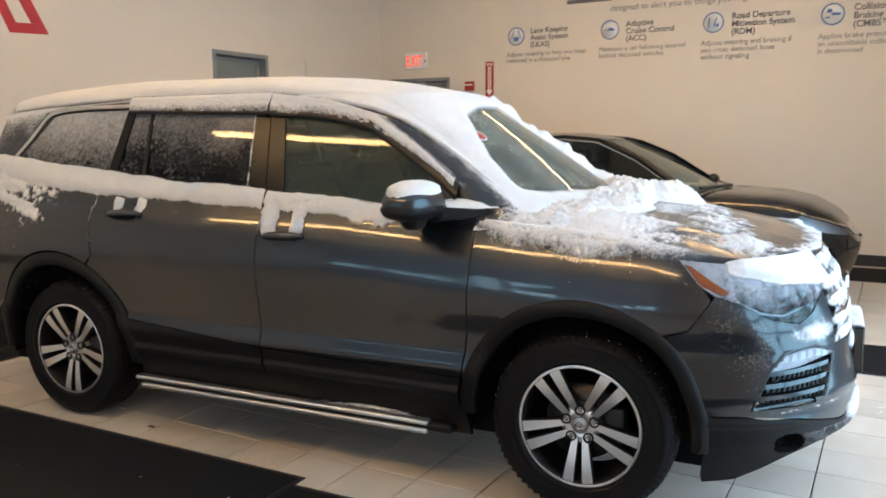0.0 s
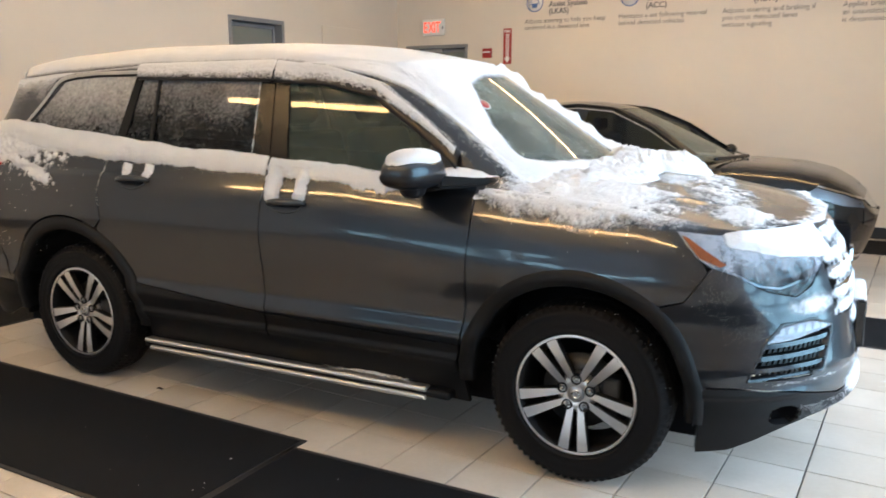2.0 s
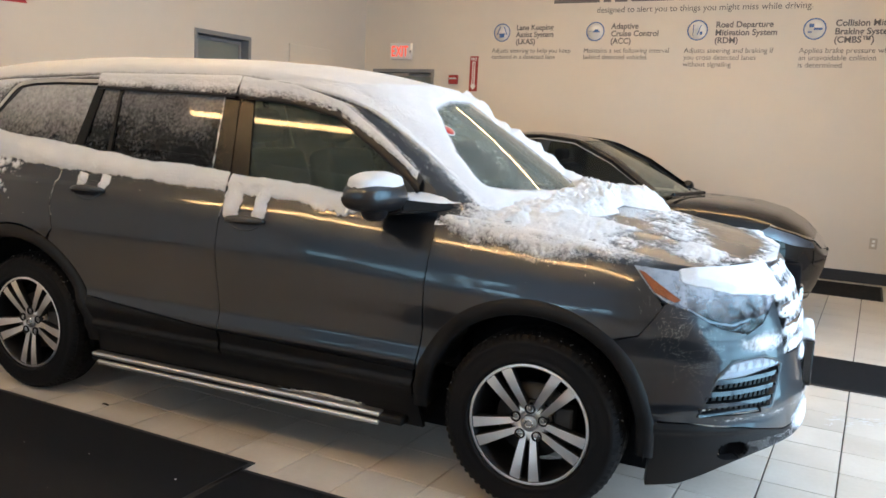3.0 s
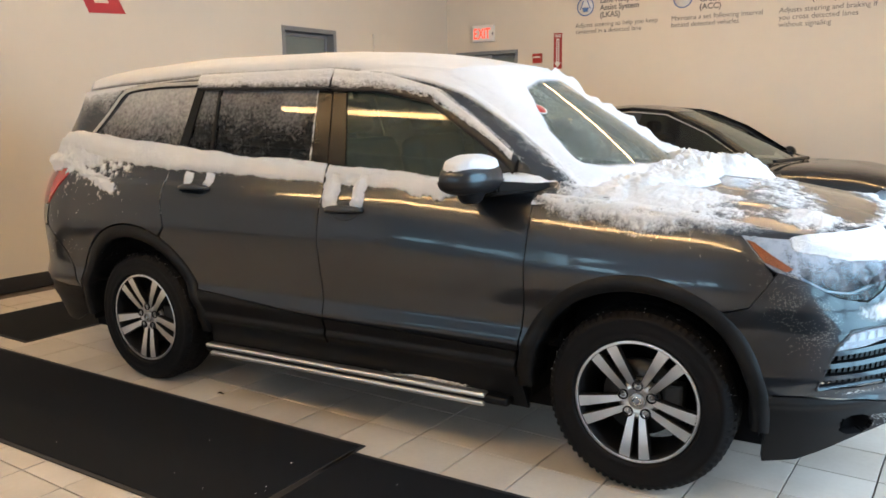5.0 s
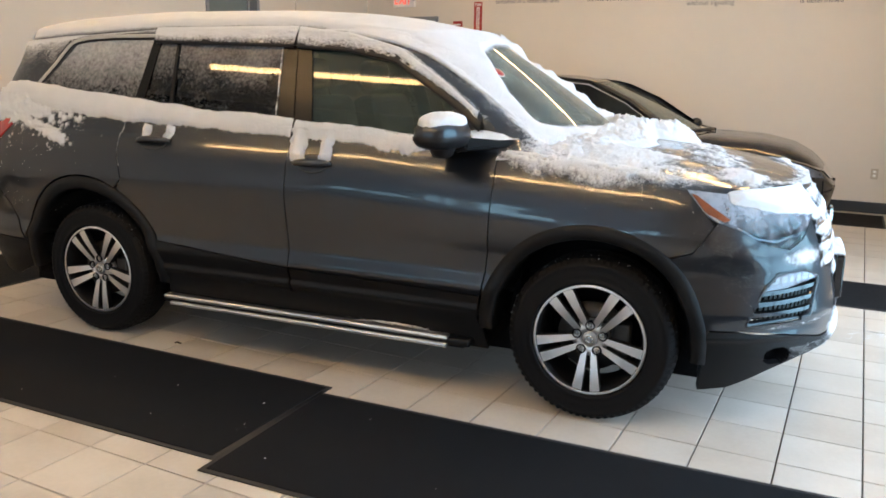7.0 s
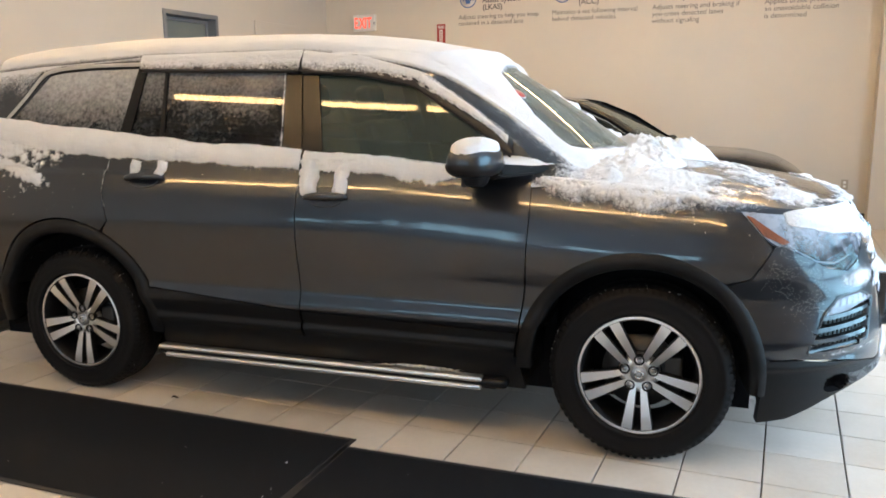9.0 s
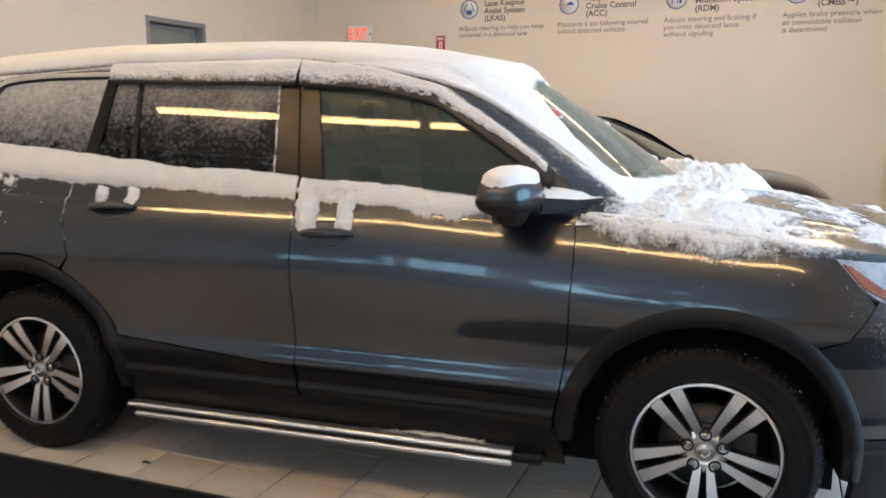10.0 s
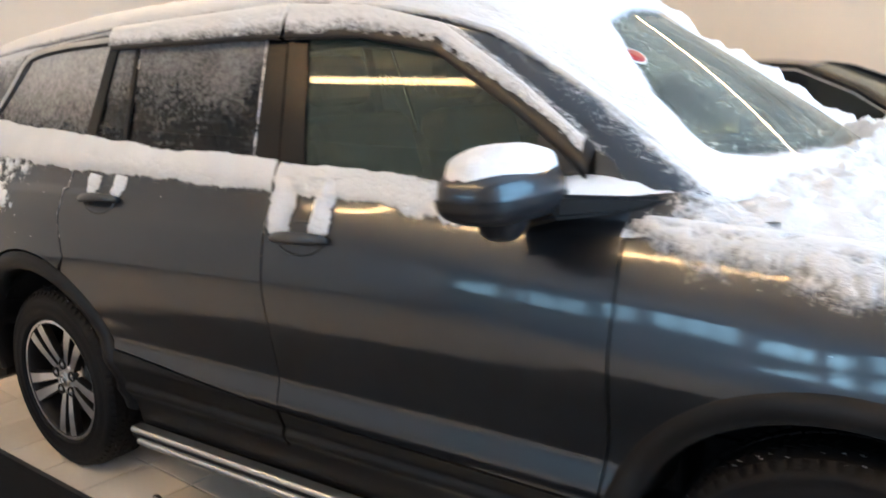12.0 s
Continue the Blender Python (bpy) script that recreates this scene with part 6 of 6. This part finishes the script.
# shallow return at the wall's east end
bm = rbox(2.86, WALL_N - .35, 0, 3.1, WALL_N, CEIL, .004)
tagged(link_mesh("wall_pier", bm, WALLMAT), "beige wall pier", "wall", kind="structure")


# dried salt marks on the tiles by the front bumper
def salt_marks():
    bm = bmesh.new()
    for k in range(90):
        x, y = random.uniform(2.5, 2.95), random.gauss(0, .035)
        y += 1.2 + .55 * (x - 2.54) + random.choice((0, .05))
        a, b = random.uniform(.004, .03), random.uniform(.0015, .005)
        t = .5 + random.gauss(0, .3)
        ring = []
        for j in range(7):
            w = 2 * math.pi * j / 7
            u, v = a * math.cos(w) * random.uniform(.7, 1.2), b * math.sin(w) * random.uniform(.6, 1.3)
            ring.append(bm.verts.new((x + u * math.cos(t) - v * math.sin(t), y + u * math.sin(t) + v * math.cos(t), .0012 + .0001 * (k % 5))))
        bm.faces.new(ring)
    return tagged(link_mesh("salt_marks", bm, SNOW), "white dried salt streaks on the floor tiles", "salt stains", kind="stuff")


salt_marks()


# crumbs of snow and grit trodden into the mats
def mat_crumbs():
    bm = bmesh.new()
    spots = [(.152, -1.381, .005), (.505, -1.803, .004), (.232, -1.661, .003)]
    for k in range(22):
        x, y, r = random.uniform(-2.4, 3.2), random.uniform(-2.0, -1.2), random.uniform(.001, .003)
        spots.append((x, y + .04 * (x + 2.7) * .6, r))
    for x, y, r in spots:
        ring = [bm.verts.new((x + r * random.uniform(.6, 1.6) * math.cos(j * 1.257), y + r * random.uniform(.6, 1.3) * math.sin(j * 1.257), .0092)) for j in range(5)]
        tip = bm.verts.new((x, y, .0092 + r * .8))
        for j in range(5):
            bm.faces.new((ring[j], ring[(j + 1) % 5], tip))
    return tagged(link_mesh("snow_crumbs", bm, SNOW), "small crumbs of snow on the black mats", "snow", kind="stuff")


mat_crumbs()


def dead_leaf(x, y, turn):
    """A curled scrap of leaf on the tiles."""
    t = thing("dead_leaf", "small curled brown scrap of leaf on the floor tiles", "leaf", m=pose(x, y, 0.001, 0, 0, turn))
    bm = sheet(lambda a, b: Vector(((a - .5) * .036, (b - .5) * .017 * math.sin(math.pi * (.08 + .84 * a)), .0012 + .006 * (2 * b - 1) ** 2 + .003 * math.sin(5 * a))), 10, 6)
    bmesh.ops.solidify(bm, geom=bm.faces[:], thickness=.0006)
    part("blade", bm, LEAFMAT, t)


dead_leaf(-.812, -.952, 25)


# ---------------------------------------------------------------- the black saloon behind
sedan = thing("sedan", "clean black saloon parked beside the back wall", "car", m=pose(.0, 4.15, 0, 0, 0, 1.5))
SN, ST, SW = 2.27, -2.45, .90


def sed_w(x):
    if x > 1.3:
        return SW * max(0, 1 - ((x - 1.3) / (SN - 1.3 + .03)) ** 2.3) ** (1 / 2.3)
    if x < -1.5:
        return SW * max(0, 1 - ((-1.5 - x) / (-1.5 - ST + .03)) ** 2.8) ** (1 / 2.8)
    return SW


def sed_top(x):
    return ramp(x, [-2.45, -2.3, -1.7, -1.2, .9, 1.15, 1.4, 1.63, 1.88, 2.05, 2.15, 2.22, 2.27], [.90, 1.0, 1.06, 1.05, .99, 1.015, 1.005, .99, .935, .845, .75, .65, .57])


def sed_body(x, q, sd):
    """q from 0 at the sill to 1 at the centre line."""
    w, zt = sed_w(x), sed_top(x)
    if q < .3:
        k = q / .3
        return Vector((x - .12 * (1 - k) ** 1.6 * max(0, (x - 1.7) / .57), sd * w * (.90 + .10 * k ** .7), .20 + .40 * k))
    a = (q - .3) / .7 * math.pi / 2
    return Vector((x, sd * w * max(0, math.cos(a)) ** .42, .60 + (zt - .60) * math.sin(a) ** .62))


def sed_x(k):
    return ST + (SN - ST) * (.5 - .5 * math.cos(math.pi * k)) ** .97


for sd in (-1, 1):
    def f(a, b, sd=sd):
        return sed_body(sed_x(a if sd < 0 else 1 - a), b, sd)
    bm = sheet(f, 90, 40)
    kill = [fc for fc in bm.faces if any(math.hypot(fc.calc_center_median().x - cx, fc.calc_center_median().z - .33) < .37 for cx in (1.37, -1.37))]
    bmesh.ops.delete(bm, geom=kill, context="FACES")
    part("body_side", bm, BLACKCAR, sedan)


def sed_screen(u, v):
    b = Vector((1.05 - .26 * u * u, .75 * u, 1.012 - .01 * u * u))
    t = Vector((.09 - .10 * u * u, .56 * u, 1.462 - .02 * u * u))
    p = b.lerp(t, v)
    return p + Vector((.008, 0, .014)) * math.sin(math.pi * v)


def sed_roof(u, v):
    xf = .09 - .10 * u * u
    x = -1.15 + (xf + 1.15) * v
    z = ramp(x, [-1.2, -.9, -.5, -.25, .0, .1], [1.42, 1.50, 1.53, 1.525, 1.488, 1.462])
    return Vector((x, u * ramp(x, [-1.2, -.6, .02], [.54, .59, .56]), z - .05 * abs(u) ** 2.5))


def sed_side(a, b, sd):
    """Glass between belt and roof rail, a from the windscreen foot back."""
    lo = Vector((.80 - 2.62 * a, sd * (.80 if a < .8 else .80 - .3 * (a - .8)), 1.0 + .02 * math.sin(math.pi * a)))
    hi = Vector((ramp(a, [0, .3, .7, 1], [.80, .04, -.85, -1.7]), sd * ramp(a, [0, .3, .7, 1], [.75, .565, .57, .6]), ramp(a, [0, .15, .3, .45, .7, 1], [1.04, 1.285, 1.45, 1.48, 1.435, 1.06])))
    return lo.lerp(hi, b) + Vector((0, sd * .02 * math.sin(math.pi * b), 0))


part("windscreen", sheet(lambda a, b: sed_screen(.93 * (2 * a - 1), b), 20, 12), GLASS_SW, sedan)
part("roof_panel", sheet(lambda a, b: sed_roof(2 * a - 1, b), 20, 26), BLACKCAR, sedan)
part("rear_window", sheet(lambda a, b: Vector((-1.75, (2 * a - 1) * .62, 1.05)).lerp(Vector((-1.15, (2 * a - 1) * .52, 1.40)), b) + Vector((0, 0, .03 * math.sin(math.pi * b))), 12, 8), GLASS_S, sedan)
for sd in (-1, 1):
    o = (lambda a, b, sd=sd: sed_side(a if sd > 0 else 1 - a, b, sd))
    part("side_window", sheet(lambda a, b: sed_side((.03 + .9 * a) if sd > 0 else (.93 - .9 * a), b, sd), 30, 6), GLASS_S, sedan)

    def rail(a, b, sd=sd):
        p = sed_side(a, 1.0, sd)
        q = p + Vector((.07 if a < .3 else 0, -sd * .03, .028))
        m = p.lerp(q, b)
        return m + Vector((0, sd * .018, .012)) * math.sin(math.pi * b)
    part("roof_rail", sheet(lambda a, b: rail(a if sd < 0 else 1 - a, 1 - b), 40, 6), BLACKCAR, sedan)
    part("chrome_moulding", sheet(lambda a, b: sed_side(a if sd > 0 else 1 - a, .955 + .025 * b, sd) + Vector((0, sd * .012, 0)), 40, 2), STEEL, sedan, "thin bright window moulding")
    for aa in (.40, .43):
        part("door_pillar", sheet(lambda a, b: sed_side(aa + (.03 * a if sd > 0 else .03 * (1 - a)), b, sd) + Vector((0, sd * .006, 0)), 2, 6), GLOSSBLACK, sedan)
    bm = bmesh.new()
    lathe(bm, [(.0, -.09), (.05, -.08), (.075, -.03), (.08, .03), (.06, .08), (0, .09)], 20, pose(.84, sd * .96, 1.03, 90, 0, 0) @ Matrix.Diagonal((.8, .85, 1.1, 1)))
    mi = part("door_mirror", bm, BLACKCAR, sedan)
    part("mirror_foot", rbox(.80, min(sd * .80, sd * .92), .985, .90, max(sd * .80, sd * .92), 1.02, .012), GLOSSBLACK, mi)
    # headlamp and bright strip
    def face(x, z, d, sd=sd):
        w = sed_w(x)
        q = 0.3 + .7 * math.asin(min(1, max(0, (z - .6) / (sed_top(x) - .6))) ** (1 / .62)) / (math.pi / 2) if z > .6 else .3 * (z - .2) / .4
        p = sed_body(x, q, sd)
        return p + Vector((.5, sd * .8, .2)).normalized() * -d
    lampx = [(1.74, .79), (1.82, .84), (2.02, .78), (2.15, .715), (2.17, .67), (2.0, .70)]
    hl = part("headlamp", patch(lampx, face, .03, .01, -.008, side=sd), GLASS_SL, sedan, "clear wraparound headlamp")
    part("lamp_bowl", patch(lampx, face, .03, .0, -.002, side=sd), STEEL, hl, "bright lamp reflector")
    part("chrome_strip", patch([(1.82, .847), (2.02, .787), (2.16, .725), (2.235, .63), (2.238, .642), (2.165, .738), (2.02, .798), (1.82, .858)], face, .03, .01, -.012, side=sd), CHROME, sedan)
    part("grille", patch([(2.17, .65), (2.235, .59), (2.245, .50), (2.18, .53)], face, .03, .01, -.006, side=sd), GLOSSBLACK, sedan)
    part("lower_intake", patch([(2.02, .40), (2.2, .39), (2.2, .29), (2.06, .30)], face, .03, .01, -.004, side=sd), GLOSSBLACK, sedan)
    part("lower_trim", patch([(2.0, .275), (2.25, .262), (2.25, .235), (2.02, .24)], face, .03, .02, -.012, side=sd), CHROME, sedan)
    for cx in (1.37, -1.37):
        w = new("wheel")
        w.parent = sedan
        w.matrix_basis = pose(cx, sd * .79, .325, 90 if sd < 0 else -90, 0, 0)
        bm = bmesh.new()
        lathe(bm, [(.22, -.1), (.29, -.105), (.32, -.08), (.325, 0), (.32, .08), (.29, .105), (.225, .095)], 48, Matrix.Identity(4))
        part("tyre", bm, RUBBER, w)
        bm = bmesh.new()
        lathe(bm, [(.225, .095), (.215, .10), (.20, .05), (.06, .07), (0, .075)], 48, Matrix.Identity(4))
        part("rim", bm, RIMDARK, w)
for y0, y1, x0, x1 in ((.62, .02, .93, 1.13), (.02, -.6, 1.12, .96)):
    bm = bmesh.new()
    n = Vector((x1 - x0, y1 - y0, 0))
    box(bm, 0, -.012, .0, n.length, .012, .022, .004, 1, Matrix.Translation((x0 + .03, y0, 1.022)) @ Matrix.Rotation(math.atan2(n.y, n.x), 4, "Z"))
    part("wiper", bm, GLOSSBLACK, sedan)
part("underbody", rbox(-2.2, -.78, .18, 2.1, .78, .55, .02), DARK, sedan)
part("cabin_floor", rbox(-1.5, -.74, .55, 1.05, .74, .75, .03), SEATMAT, sedan)
part("dashboard", rbox(.5, -.70, .75, .84, .70, .99, .06, 3), SEATMAT, sedan)
for y in (-.36, .36):
    part("seat", rbox(-.45, y - .25, .7, -.22, y + .25, 1.22, .06, 3, pose(0, 0, 0)), SEATMAT, sedan)
    part("headrest", rbox(-.44, y - .12, 1.24, -.34, y + .12, 1.36, .035, 3), SEATMAT, sedan)


# ---------------------------------------------------------------- floor tiles
TS, X_T, Y_T = 0.3075, 1.967, -0.82
tile_bm = rbox(0.0033, 0.0033, -0.012, TS - 0.0033, TS - 0.0033, 0.0, 0.0, 1)
bmesh.ops.bevel(tile_bm, geom=[e for e in tile_bm.edges if e.verts[0].co.z > -.001 and e.verts[1].co.z > -.001], offset=.0015, segments=1, affect="EDGES")
tile_me = bpy.data.meshes.new("tile")
tile_bm.to_mesh(tile_me)
tile_bm.free()
tile_me.materials.append(TILE)
rest = bmesh.new()
near = 0
for i in range(math.ceil((WALL_W - X_T) / TS), math.floor((WALL_E - X_T) / TS)):
    for j in range(math.ceil((WALL_S - Y_T) / TS), math.floor((WALL_N - Y_T) / TS)):
        x, y = X_T + i * TS, Y_T + j * TS
        if -3.0 < x < 3.0 and -2.8 < y < 1.2 and near < 300 and not (-.7 < y - .08 * x < .7 and -1.6 < x < 1.6):
            near += 1
            o = new("tile", tile_me)
            o.parent = FLOOR
            o.location = (x, y, random.uniform(-.0008, .0006))
        else:
            dz = random.uniform(-.0008, .0006)
            vs = [rest.verts.new((x + a, y + b, dz)) for a, b in ((.0035, .0035), (TS - .0035, .0035), (TS - .0035, TS - .0035), (.0035, TS - .0035))]
            ws_ = [rest.verts.new((v.co.x, v.co.y, -.012)) for v in vs]
            rest.faces.new(vs)
            for k in range(4):
                rest.faces.new((vs[k], ws_[k], ws_[(k + 1) % 4], vs[(k + 1) % 4]))
tagged(link_mesh("tile_field", rest, TILE, FLOOR), "beige ceramic tiles", kind="stuff")
